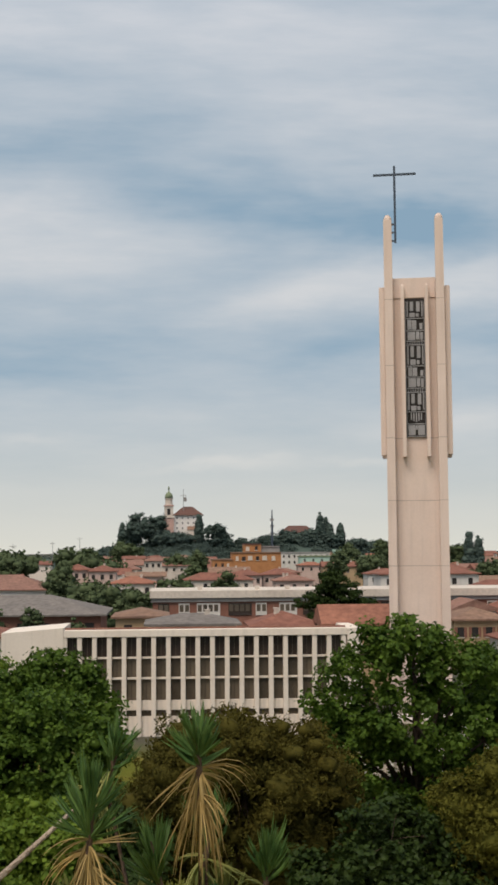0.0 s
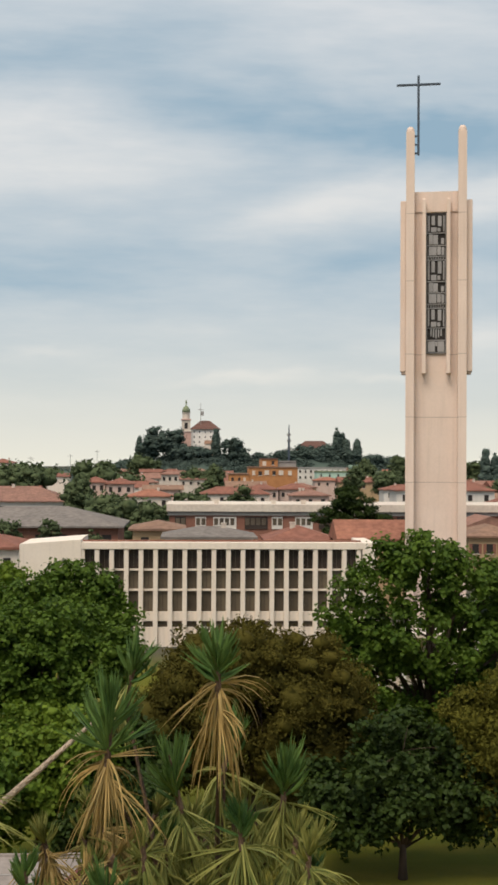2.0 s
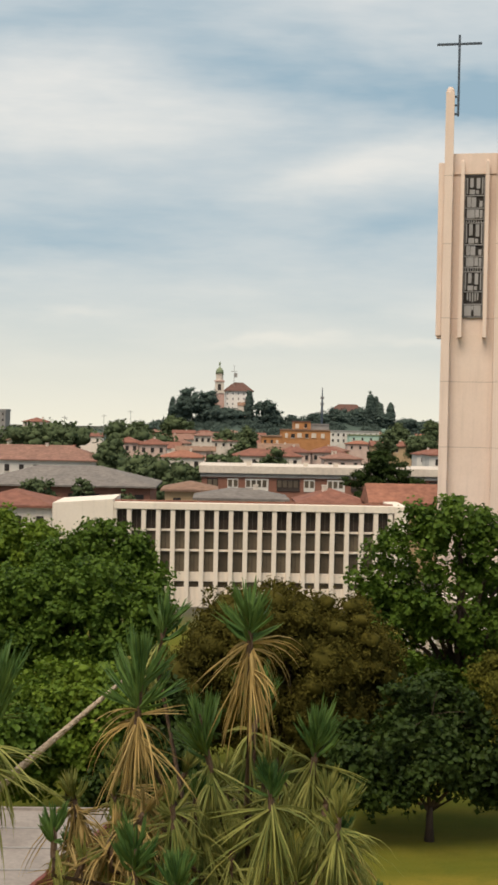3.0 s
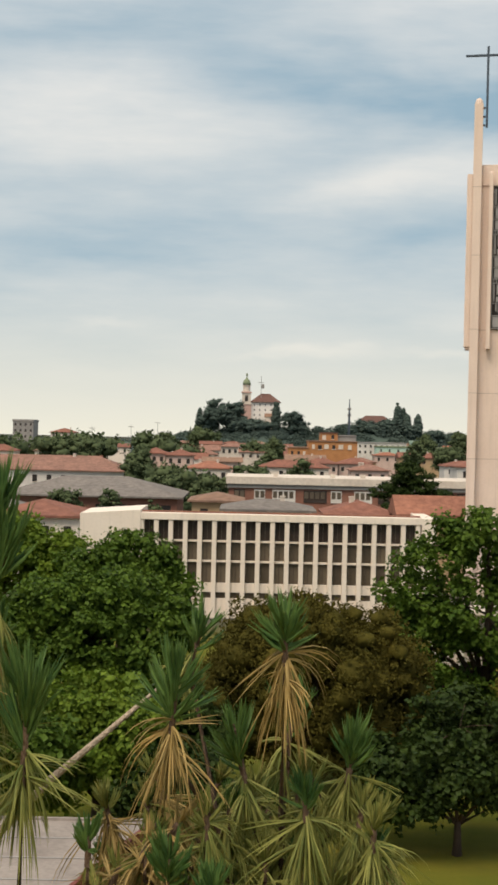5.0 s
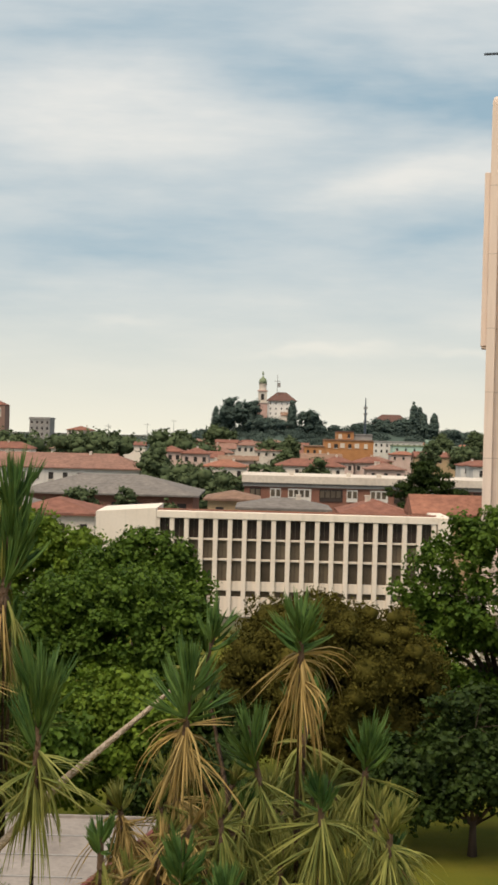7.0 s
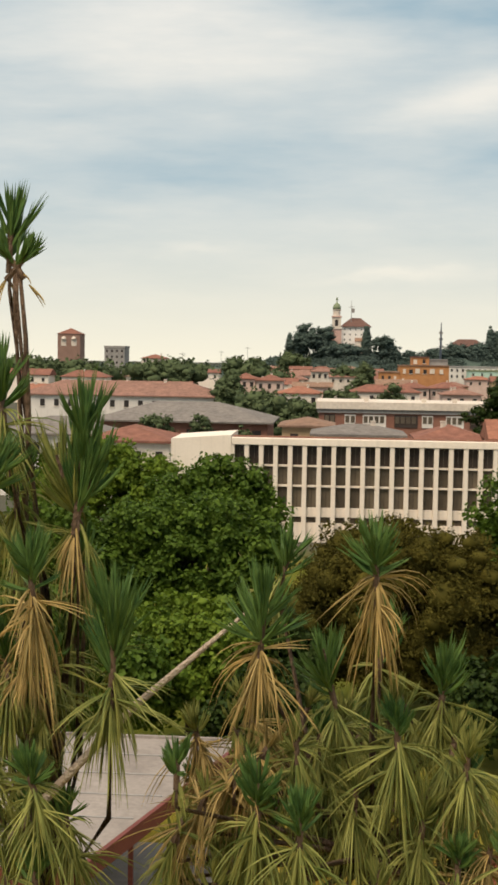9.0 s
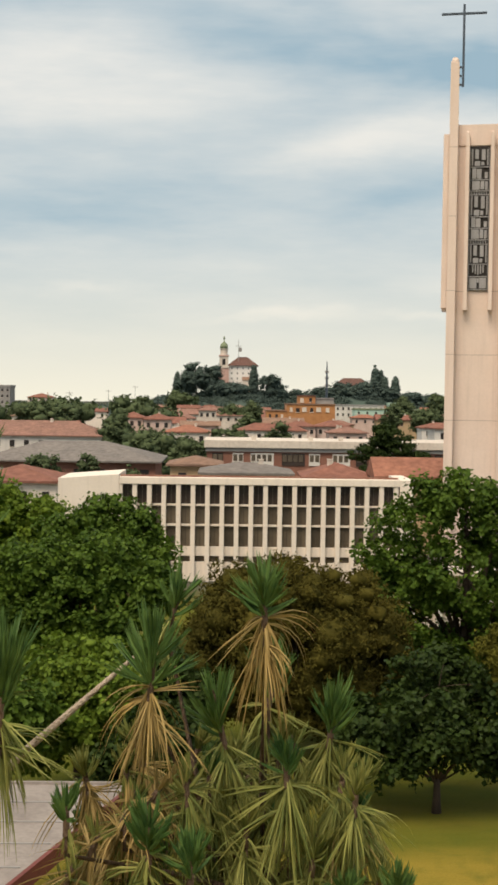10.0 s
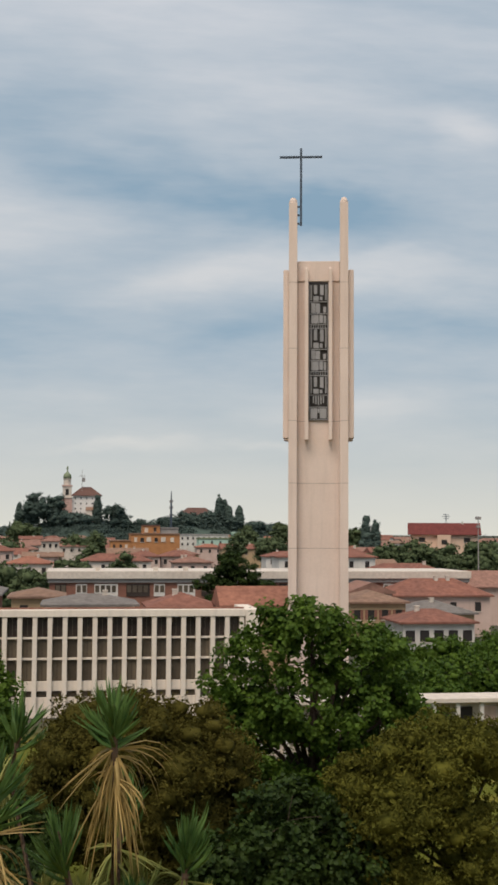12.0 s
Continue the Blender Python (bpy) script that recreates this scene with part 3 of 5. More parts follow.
# ---------------------------------------------------------------- the long building with fins
def make_school():
    s = thing("institute_building", "long cream building with concrete fins between tall dark windows", "building")
    front, x0, bay, bays = 99.75, -8.47, 1.187, 19
    x1 = x0 + bay * bays
    part("body", boxed(x0 - 0.1, x1 + 0.1, front + 0.55, front + 7, 0, 7.95), M["cream"], s)
    wing = boxed(-13.5, x0 - 0.1, front - 0.15, front + 7, 0, 8.36)
    for v in wing.verts:
        if v.co.z > 8 and v.co.x > -10:
            v.co.z = 8.74      # the parapet climbs towards the windows
    part("side_wing", wing, M["cream"], s, "blank cream side wall")
    part("end_pier", boxed(x1 + 0.3, x1 + 1.5, front - 0.1, front + 7, 0, 8.50, 0.03), M["cream"], s, "blank cream end wall")
    part("roof_edge", boxed(x0 - 0.09, x1 + 0.29, front - 0.12, front + 0.9, 7.96, 8.52, 0.03), M["cream"], s)
    part("roof_covering", boxed(-13.3, x1 + 1.3, front + 1.0, front + 6.9, 8.22, 8.30), M["roof_tan"], s, "brownish roof covering")
    part("roof_kerb", boxed(x0 - 0.05, x1 + 0.28, front + 0.93, front + 0.985, 7.97, 8.66, 0.01), M["brick"], s, "rust-brown metal roof edge")
    fin = part("fin", boxed(x0 - 0.19, x0 + 0.19, front - 0.05, front + 0.56, 0, 7.955, 0.03), M["cream"], s)
    for i in range(1, bays + 1):
        again(fin, (bay * i, 0, 0))
    for z0, z1 in ((6.20, 6.35), (4.55, 4.71), (2.10, 2.86), (0.0, 1.60)):
        band = part("sill", boxed(x0 + 0.195, x0 + bay - 0.195, front + 0.24, front + 0.54, z0, z1, 0.01), M["cream"], s)
        for i in range(1, bays):
            again(band, (bay * i, 0, 0))
    for z0, z1, mat in ((6.36, 7.94, "glass"), (4.72, 6.19, "blind"), (2.87, 4.54, "blind"), (1.61, 2.09, "blind")):
        win = part("window", boxed(x0 + 0.195, x0 + bay - 0.195, front + 0.46, front + 0.53, z0, z1), M[mat], s)
        mull = part("glazing_bar", boxed(x0 + bay / 2 - 0.025, x0 + bay / 2 + 0.025, front + 0.42, front + 0.455, z0, z1), M["bronze"], win)
        for i in range(1, bays):
            w = again(win, (bay * i, 0, 0))
            b = again(mull, (0, 0, 0))
            b.parent = w
    return s


make_school()


# ---------------------------------------------------------------- the bell tower
def make_bell_tower():
    t = thing("bell_tower", "tall pinkish concrete bell tower with grille and steel cross", "tower", (21.65, 105.75, 0))
    t.rotation_euler, t.scale, t.location.z = (0, 0, radians(-11.6)), (1, 1, 1.005), -0.10
    h = 2.64
    part("shaft", boxed(-h + 0.12, h - 0.12, 0.90, 2 * h, 0, 38.9, 0.03), M["concrete"], t)

    def horn(x0, x1, y0, y1, top):
        bm = boxed(x0, x1, y0, y1, 0, top - 0.5)
        cap = lathe(bm, (x0 + x1) / 2, (y0 + y1) / 2, [((x1 - x0) / 2, top - 0.52), ((x1 - x0) / 2 * 0.92, top - 0.25), ((x1 - x0) / 2 * 0.55, top)], 12)
        return cap

    for sx in (-1, 1):
        for y0 in (0.0, 2 * h - 0.78):
            a, b = sorted((sx * h, sx * (h - 0.74)))
            part("corner_pier", horn(a, b, y0, y0 + 0.78, 44.6 if y0 == 0 else 38.8), M["concrete"], t)
        a, b = sorted((sx * (h + 0.005), sx * (h + 0.50)))
        part("side_plate", boxed(a, b, 0.55, 1.75, 23.1, 38.15, 0.05), M["concrete"], t)
        part("side_plate", boxed(a, b, 3.5, 4.7, 23.1, 38.15, 0.05), M["concrete"], t)
        cx = sx * 1.06
        rib = boxed(cx - 0.16, cx + 0.16, 0.04, 0.90, 22.95, 38.1)
        lathe(rib, cx, 0.47, [(0.16, 38.1), (0.13, 38.25), (0.05, 38.33)], 10)
        part("rib", rib, M["concrete"], t)
    part("head_beam", boxed(-h + 0.75, h - 0.75, 0.80, 0.896, 37.15, 38.97, 0.03), M["concrete"], t)
    # joints between the lifts of concrete
    for z in (13.4, 19.1, 24.6, 31.0, 36.9):
        for x0, x1, y in ((-h - 0.004, -h + 0.744, -0.004), (h - 0.744, h + 0.004, -0.004), (-1.89, 1.89, 0.896)):
            if y > 0 and z > 24.7:
                continue
            part("joint", boxed(x0, x1, y, y + 0.05, z, z + 0.05), M["joint"], t)
    # grille of bars and panels in the belfry opening: the same pattern three times
    backing = part("grille", boxed(-0.88, 0.88, 0.84, 0.895, 24.7, 37.1), M["darkopen"], t, "dark belfry opening with pale bars")
    def cast(x0, x1, lo, hi, y=0.75):
        part("grille_panel", boxed(x0, x1, y, 0.835, lo, hi, 0.015), M["bars"], backing)

    top, deep = 37.08, 12.36
    # share of the height at which each field begins and ends, and its motif
    for f0, f1, motif in ((0.015, 0.140, "figure"), (0.148, 0.228, "leaning"), (0.236, 0.305, "pair"), (0.312, 0.332, "slats"), (0.338, 0.485, "figure"),
                          (0.492, 0.565, "leaning"), (0.572, 0.645, "pair"), (0.652, 0.675, "slats"), (0.682, 0.815, "figure"), (0.822, 0.902, "fan"), (0.910, 0.992, "split")):
        hi, lo = top - deep * f0, top - deep * f1
        h2 = hi - lo
        part("grille_rail", boxed(-0.86, 0.86, 0.72, 0.835, lo - 0.09, lo - 0.02), M["bars"], backing)
        for x in (-0.84, 0.80):
            part("grille_bar", boxed(x, x + 0.05, 0.74, 0.835, lo, hi), M["bars"], backing)
        if motif == "figure":      # two bent plates round a dark slot
            cast(-0.72, -0.58, lo + 0.1, hi - 0.05)
            cast(0.60, 0.72, lo + 0.1, hi - 0.05)
            cast(-0.42, -0.12, lo + h2 * 0.42, hi - 0.08)
            cast(0.14, 0.46, lo + h2 * 0.36, hi - 0.08)
            cast(-0.46, 0.02, lo + 0.06, lo + h2 * 0.30)
            cast(0.10, 0.36, lo + 0.10, lo + h2 * 0.26)
        elif motif == "leaning":
            cast(-0.66, -0.30, lo + 0.04, hi - 0.04)
            cast(-0.27, 0.14, lo + 0.04, hi - 0.10)
            cast(0.42, 0.68, lo + 0.06, lo + h2 * 0.6)
        elif motif == "pair":
            cast(-0.66, 0.02, lo + 0.04, hi - 0.05)
            cast(0.08, 0.40, lo + 0.08, hi - 0.05)
            cast(0.46, 0.70, lo + 0.04, hi - 0.10)
        elif motif == "slats":
            for k in range(7):
                x = -0.7 + k * 0.21
                cast(x, x + 0.08, lo + 0.01, hi)
        elif motif == "fan":
            for k in range(5):
                x = -0.5 + k * 0.22
                cast(x, x + 0.12, lo + 0.10 + 0.1 * abs(k - 2), hi - 0.05)
        else:
            cast(-0.72, -0.10, lo + 0.05, hi - 0.05)
            cast(0.12, 0.72, lo + 0.05, hi - 0.05)
            cast(-0.08, 0.10, lo + h2 * 0.55, hi - 0.08)
    # cross, held by brackets on the near left pier
    c = thing("cross", "dark steel cross bolted to a pier of the tower", "cross", (20.18, 106.45, 0))
    c.rotation_euler, c.scale, c.location.z = (0, 0, radians(-11.6)), (1, 1, 1.008), -0.12
    part("upright", boxed(-0.10, 0.10, -0.1, 0.1, 42.0, 49.0, 0.02), M["steel"], c)
    part("crossbar", boxed(-1.92, 1.92, -0.09, 0.09, 48.12, 48.30, 0.02), M["steel"], c)
    for z in (42.1, 42.85, 43.6):
        part("bracket", boxed(-0.40, -0.12, -0.07, 0.07, z, z + 0.16), M["steel"], c)


make_bell_tower()


# ---------------------------------------------------------------- town houses
def house(label, x0, x1, y, depth, eave, ridge, wall, roof, kind="hip", windows=0, rows=1, over=0.5, chimneys=0, seed=0, z0=0.0, win=(0.9, 1.3), storey=2.9, group="houses of the town", shutter=None):
    rng = random.Random(seed)
    cx, cy = (x0 + x1) / 2, y + depth / 2
    h = thing("house", label, "house", (cx, cy, z0), group)
    w2, d2 = (x1 - x0) / 2, depth / 2
    part("wall", boxed(-w2, w2, -d2, d2, 0, eave - z0), M[wall], h)
    bm = bmesh.new()
    a, b, e, r = w2 + over, d2 + over, eave - z0 - 0.05, ridge - z0
    if kind == "flat":
        box(bm, -w2 - 0.25, w2 + 0.25, -d2 - 0.25, d2 + 0.25, eave - z0 + 0.002, ridge - z0)
    else:
        inset = min(d2, w2) if kind == "hip" else 0.0
        low = [bm.verts.new(p) for p in ((-a, -b, e), (a, -b, e), (a, b, e), (-a, b, e))]
        lift = [bm.verts.new(p) for p in ((-a, -b, e + 0.22), (a, -b, e + 0.22), (a, b, e + 0.22), (-a, b, e + 0.22))]
        if w2 >= d2:
            top = [bm.verts.new((-a + inset, 0, r)), bm.verts.new((a - inset, 0, r))]
            slopes = ((lift[0], lift[1], top[1], top[0]), (lift[2], lift[3], top[0], top[1]), (lift[1], lift[2], top[1]), (lift[3], lift[0], top[0]))
        else:
            top = [bm.verts.new((0, -b + inset, r)), bm.verts.new((0, b - inset, r))]
            slopes = ((lift[1], lift[2], top[1], top[0]), (lift[3], lift[0], top[0], top[1]), (lift[0], lift[1], top[0]), (lift[2], lift[3], top[1]))
        bm.faces.new(low[::-1])
        for k in range(4):
            bm.faces.new((low[k], low[(k + 1) % 4], lift[(k + 1) % 4], lift[k]))
        for f in slopes:
            bm.faces.new(f)
    roof_ob = part("roof", bm, M[roof], h)
    for k in range(chimneys):
        px, pz = rng.uniform(-w2 * 0.6, w2 * 0.6), ridge - z0
        part("chimney", box(boxed(px - 0.26, px + 0.26, -0.8, -0.28, pz - 1.2, pz + 0.28), px - 0.32, px + 0.32, -0.86, -0.22, pz + 0.281, pz + 0.38), M["pale_stone"], roof_ob)
    for r_i in range(rows):
        zc = eave - z0 - storey * 0.5 - r_i * storey
        for k in range(windows):
            px = -w2 + (k + 0.5) * 2 * w2 / windows
            f = part("window", boxed(px - win[0] / 2, px + win[0] / 2, -d2 - 0.05, -d2 - 0.003, zc - win[1] / 2, zc + win[1] / 2), M["darkopen"], h)
            part("sill", boxed(px - win[0] / 2 - 0.1, px + win[0] / 2 + 0.1, -d2 - 0.12, -d2 - 0.003, zc - win[1] / 2 - 0.12, zc - win[1] / 2 - 0.004), M["pale_stone"], f)
            if shutter:
                for sx in (-1, 1):
                    q = px + sx * win[0] * 0.75
                    part("shutter", boxed(q - win[0] * 0.22, q + win[0] * 0.22, -d2 - 0.08, -d2 - 0.003, zc - win[1] / 2, zc + win[1] / 2), M[shutter], f)
    return h


house("long cream house under a faded clay roof", -60, -22.3, 230, 14, 7.6, 10.4, "white", "roof_pale", windows=14, chimneys=2, seed=1)
house("low brown brick house under a broad grey roof", -32, -9.0, 160, 16, 6.55, 9.0, "brick", "roof_grey", windows=8, over=0.8, seed=2, win=(1.2, 1.0))
house("cream house under a red tiled roof", -24, -15.7, 115, 9, 6.9, 8.35, "cream", "roof", windows=4, seed=3, win=(0.7, 1.2))
house("pale house under a grey roof", -36, -25, 128, 10, 6.6, 8.4, "white", "roof_grey", windows=4, seed=4)
house("low house under a tan roof", -6.2, -0.6, 140, 8, 7.3, 8.25, "ochre", "roof_tan", windows=2, seed=5)
house("house under a dull grey slate roof", -2.3, 7.0, 130, 8, 7.0, 8.1, "cream", "roof_grey", windows=3, chimneys=1, seed=6)
house("house under a small red hipped roof", 8.4, 15.2, 125, 8, 7.0, 8.45, "cream", "roof", windows=2, chimneys=1, seed=7)
house("house under a broad red tiled roof", 14.9, 21.8, 119, 6.5, 7.5, 9.4, "ochre", "roof_new", kind="gable", windows=2, over=0.3, seed=8)
house("pink house under red tiles", -28.0, -22.0, 330, 9, 9.6, 11.2, "pinkwall", "roof", windows=3, seed=9)
house("pink house under red tiles", -21.4, -14.4, 325, 9, 9.3, 11.0, "pinkwall", "roof", windows=3, seed=10, chimneys=1)
house("pale house under faded tiles", -9.0, -3.0, 420, 9, 11.0, 12.5, "pale_stone", "roof_pale", windows=3, seed=11)
house("pink house under red tiles", 17.0, 26.0, 350, 9, 7.4, 9.2, "pinkwall", "roof", windows=4, seed=12, chimneys=1)
house("pink house under red tiles", 26.4, 36.0, 352, 9, 7.45, 9.25, "pinkwall", "roof", windows=4, seed=13)
house("white house under red tiles", 43.0, 63.4, 250, 9, 9.5, 11.0, "white", "roof", windows=6, seed=14)
red_house = house("peach house with a projecting bay under a deep red gabled roof", 101.6, 121.3, 350, 12, 14.0, 17.55, "peach", "deep_roof", kind="gable", windows=3, rows=2, over=0.9, chimneys=1, seed=15, win=(1.9, 1.3))
red_house.rotation_euler.z = radians(-15.6)
part("bay", boxed(-2.1, 1.8, -7.6, -6.003, 0, 14.0), M["peach"], red_house)
part("window", boxed(-0.9, 0.7, -7.68, -7.604, 11.2, 12.6), M["darkopen"], red_house)
part("terrace", boxed(-9.9, -4.0, -10.5, -6.004, 0, 10.4), M["peach"], red_house)
house("ochre house under a brown tiled roof", 34.8, 41.9, 150, 9, 6.0, 7.4, "ochre", "roof_tan", windows=4, seed=16, shutter="brick", win=(0.8, 1.2))
house("house under a dull grey slate roof", 44.4, 54.2, 160, 9, 3.9, 5.5, "ochre", "roof_grey", windows=4, chimneys=1, seed=17)
house("house under a faded clay roof", 39.0, 44.9, 168, 8, 6.3, 7.8, "pinkwall", "roof_pale", kind="gable", windows=2, seed=34)
house("house under a broad clay roof", 45.4, 60.0, 170, 9, 5.7, 8.15, "pinkwall", "roof", windows=4, chimneys=2, seed=35)
house("white house with large windows under red tiles", 38.5, 47.1, 139, 8, 4.28, 5.75, "white", "roof", windows=5, chimneys=1, seed=18, win=(1.1, 1.3))
house("house under clay tiles", 50.0, 66.0, 205, 10, 7.2, 9.4, "cream", "roof", windows=4, seed=20, chimneys=1)
house("house under clay tiles", 58.0, 76.0, 190, 10, 6.0, 8.6, "pinkwall", "roof_pale", windows=4, seed=21)
house("grey apartment block on the skyline", -115, -105, 600, 14, 19.4, 20.5, "lead", "lead", kind="flat", windows=4, rows=3, seed=22)
house("pale block on the skyline", -90, -79, 560, 12, 14.6, 16.6, "pale_stone", "roof", windows=4, rows=1, chimneys=1, seed=23)
house("white apartment building with flat roof", 54, 78, 600, 14, 12.6, 13.2, "white", "lead", kind="flat", windows=9, rows=2, seed=24)
house("pale green hall with flat roof", 62, 95, 585, 12, 10.8, 11.5, "greenwall", "copper", kind="flat", windows=8, rows=1, seed=25)
house("green roof cabin on the white building", 78, 83, 583, 6, 13.5, 14.4, "greenwall", "greenwall", kind="flat", seed=26)


def make_flat_building():
    b = thing("flat_roofed_building", "long low building with pale stained parapet and brick walls", "building", (0, 180, 0))
    part("wall", boxed(-2.6, 60, 0, 14, 0, 7.3), M["brick"], b)
    part("parapet", boxed(-3.0, 60.4, -0.6, 14.4, 7.85, 8.95, 0.05), M["pale_stone"], b, "stained pale roof parapet")
    part("shadow_board", boxed(-2.8, 60.2, -0.3, 14.2, 7.302, 7.845), M["lead"], b)
    x, k = -1.8, 0
    rng = random.Random(3)
    while x < 58:
        w = rng.choice((1.6, 2.6, 3.4))
        p = part("window", boxed(x, x + w, -0.12, -0.004, 5.3, 7.1), M["white" if k % 3 else "glass"], b)
        for j in range(int(w / 0.8)):
            part("pane", boxed(x + 0.12 + j * 0.8, x + 0.70 + j * 0.8, -0.16, -0.124, 5.9, 6.9), M["blind"], p)
        x += w + rng.uniform(0.5, 2.0)
        k += 1
    for x in (4, 12.5, 17, 27, 41):
        part("roof_vent", boxed(x, x + 0.7, 2, 2.7, 8.0, 9.5), M["pale_stone"], b)


def make_orange_building():
    b = thing("orange_building", "orange brick building with stepped flat roofs", "building", (0, 450, 0))
    for x0, x1, y0, z, wall, edge in ((15.3, 22.6, 0, 10.9, "orange", "roof_tan"), (22.603, 40.6, 0.5, 13.4, "orange", "roof_tan"), (27.2, 33.4, 2.5, 16.5, "orange", "old_roof"), (33.403, 40.3, 3.2, 15.6, "lead", "lead")):
        part("wall", boxed(x0, x1, y0, 14, 0, z), M[wall], b)
        part("roof_edge", boxed(x0 - 0.2, x1 - 0.003, y0 - 0.3, 14.2, z + 0.004, z + 0.4), M[edge], b)
    for x, z, w, y, glass in ((16.6, 8.2, 0.9, 0, "darkopen"), (19.0, 8.2, 0.9, 0, "darkopen"), (21.0, 8.2, 0.9, 0, "pale_stone"), (24.4, 10.8, 1.0, 0.5, "pale_stone"), (26.8, 10.6, 1.4, 0.5, "darkopen"),
                              (29.2, 10.9, 1.6, 0.5, "pale_stone"), (31.9, 10.7, 1.2, 0.5, "darkopen"), (34.5, 10.9, 1.7, 0.5, "pale_stone"), (37.8, 10.8, 1.3, 0.5, "pale_stone"), (28.4, 14.3, 1.3, 2.5, "pale_stone"), (31.6, 14.4, 1.0, 2.5, "darkopen")):
        pane = part("window", boxed(x - w / 2, x + w / 2, y - 0.06, y - 0.004, z, z + 1.5), M[glass], b)
        part("sill", boxed(x - w / 2 - 0.15, x + w / 2 + 0.15, y - 0.2, y - 0.005, z - 0.18, z - 0.004), M["pale_stone"], pane)


def make_brick_tower():
    b = thing("brick_tower", "square old brick tower with arched top openings", "tower", (-155, 700, 0))
    part("wall", boxed(-6.6, 6.6, 0, 13, 0, 28), M["towerbrick"], b)
    bm = bmesh.new()
    low = [bm.verts.new(p) for p in ((-7, -0.4, 28.003), (7, -0.4, 28.003), (7, 13.4, 28.003), (-7, 13.4, 28.003))]
    peak = bm.verts.new((0, 6.5, 31.4))
    bm.faces.new(low[::-1])
    for k in range(4):
        bm.faces.new((low[k], low[(k + 1) % 4], peak))
    part("roof", bm, M["roof"], b)
    for x in (-3, 3):
        o = boxed(x - 1.5, x + 1.5, -0.1, -0.004, 21, 25)
        lathe(o, x, -0.052, [(1.5, 25.0), (1.3, 25.6), (0.8, 26.2), (0.2, 26.5)], 12)
        part("opening", o, M["pale_stone"], b)


make_flat_building()
make_orange_building()
make_brick_tower()


# ---------------------------------------------------------------- castle hill buildings
def make_hill_church():
    c = thing("campanile", "slender pink and white campanile with green dome", "tower", (-1.4, 1000, 26))
    part("shaft", boxed(-4.2, 4.2, 0, 8.4, 0, 14.5), M["pink_stone"], c)
    part("cornice", boxed(-4.7, 4.7, -0.5, 8.9, 14.503, 15.4), M["pale_stone"], c)
    part("belfry", boxed(-3.6, 3.6, 0.6, 7.8, 15.41, 24.0), M["pale_stone"], c)
    part("opening", boxed(-1.3, 1.3, 0.5, 0.596, 17, 22), M["darkopen"], c)
    part("cornice", boxed(-4.2, 4.2, 0, 8.4, 24.003, 25.0), M["pink_stone"], c)
    part("lantern", lathe(bmesh.new(), 0, 4.2, [(3.0, 25.0), (3.0, 29.5), (3.4, 30.0), (3.4, 30.4)], 12), M["pale_stone"], c)
    part("dome", lathe(bmesh.new(), 0, 4.2, [(3.3, 30.41), (3.2, 32.5), (2.4, 34.4), (1.0, 35.6), (0.5, 36.4), (0.35, 37.5)], 16), M["copper"], c, smooth=True)
    part("finial", lathe(bmesh.new(), 0, 4.2, [(0.3, 37.5), (0.9, 38.3), (0.6, 39.6), (0.15, 40.6)], 8), M["copper"], c)
    house("white castle house with red roof on the hilltop", 3.0, 25.6, 1002, 18, 42.6, 50.0, "whitewash", "old_roof", windows=5, rows=3, z0=22, seed=31, win=(0.9, 1.4), over=1.4, storey=4.2)
    house("low cream house below the castle", 14, 24, 992, 7, 30.5, 33.5, "cream", "roof_tan", kind="gable", z0=20, seed=33)
    house("brown roofed house among trees on the hill", 90, 119, 1000, 16, 27.5, 33.8, "brick", "old_roof", windows=5, z0=15, seed=32, over=0.8)
    m = thing("mast", "tall thin transmitter mast over the roofs", "mast", (66.3, 800, 0))
    part("pole", tube(bmesh.new(), [(0, 0, 0), (0, 0, 28), (0, 0, 40.5)], [0.9, 0.7, 0.25], 8), M["steel"], m)
    for z in (24, 29, 33):
        part("antenna", boxed(-1.2, 1.2, -0.4, 0.4, z, z + 1.6), M["lead"], m)
    f = thing("flag_mast", "thin flag mast on the castle roof", "mast", (10.5, 1006, 46))
    part("pole", tube(bmesh.new(), [(0, 0, 0), (0, 0, 18)], [0.25, 0.15], 6), M["lead"], f)
    part("yard", boxed(-2.4, 2.4, -0.2, 0.2, 12.6, 13.0), M["lead"], f)
    part("flag", boxed(0.2, 2.6, -0.06, 0.06, 8.0, 11.5), M["lead"], f)

    p = thing("street_lamp", "tall grey lamp post rising over the roofs", "lamp", (68.6, 200, 0))
    part("pole", tube(bmesh.new(), [(0, 0, 0), (0, 0, 9), (0, 0, 17.6)], [0.16, 0.11, 0.07], 8), M["lead"], p)
    part("lamp_head", boxed(-0.45, 0.45, -0.3, 0.3, 17.0, 17.5, 0.05), M["lead"], p)
    part("lamp_head", boxed(-0.35, 0.35, -0.25, 0.25, 15.6, 16.0, 0.05), M["lead"], p)
    a = thing("roof_antenna", "branching television antenna on a ridge", "antenna", (112.5, 357, 17.3))
    part("pole", tube(bmesh.new(), [(0, 0, 0), (0, 0, 3.0)], [0.12, 0.08], 6), M["steel"], a)
    for z, w in ((1.6, 0.8), (2.2, 1.2), (2.7, 0.9)):
        part("rod", boxed(-w, w, -0.06, 0.06, z, z + 0.14), M["steel"], a)
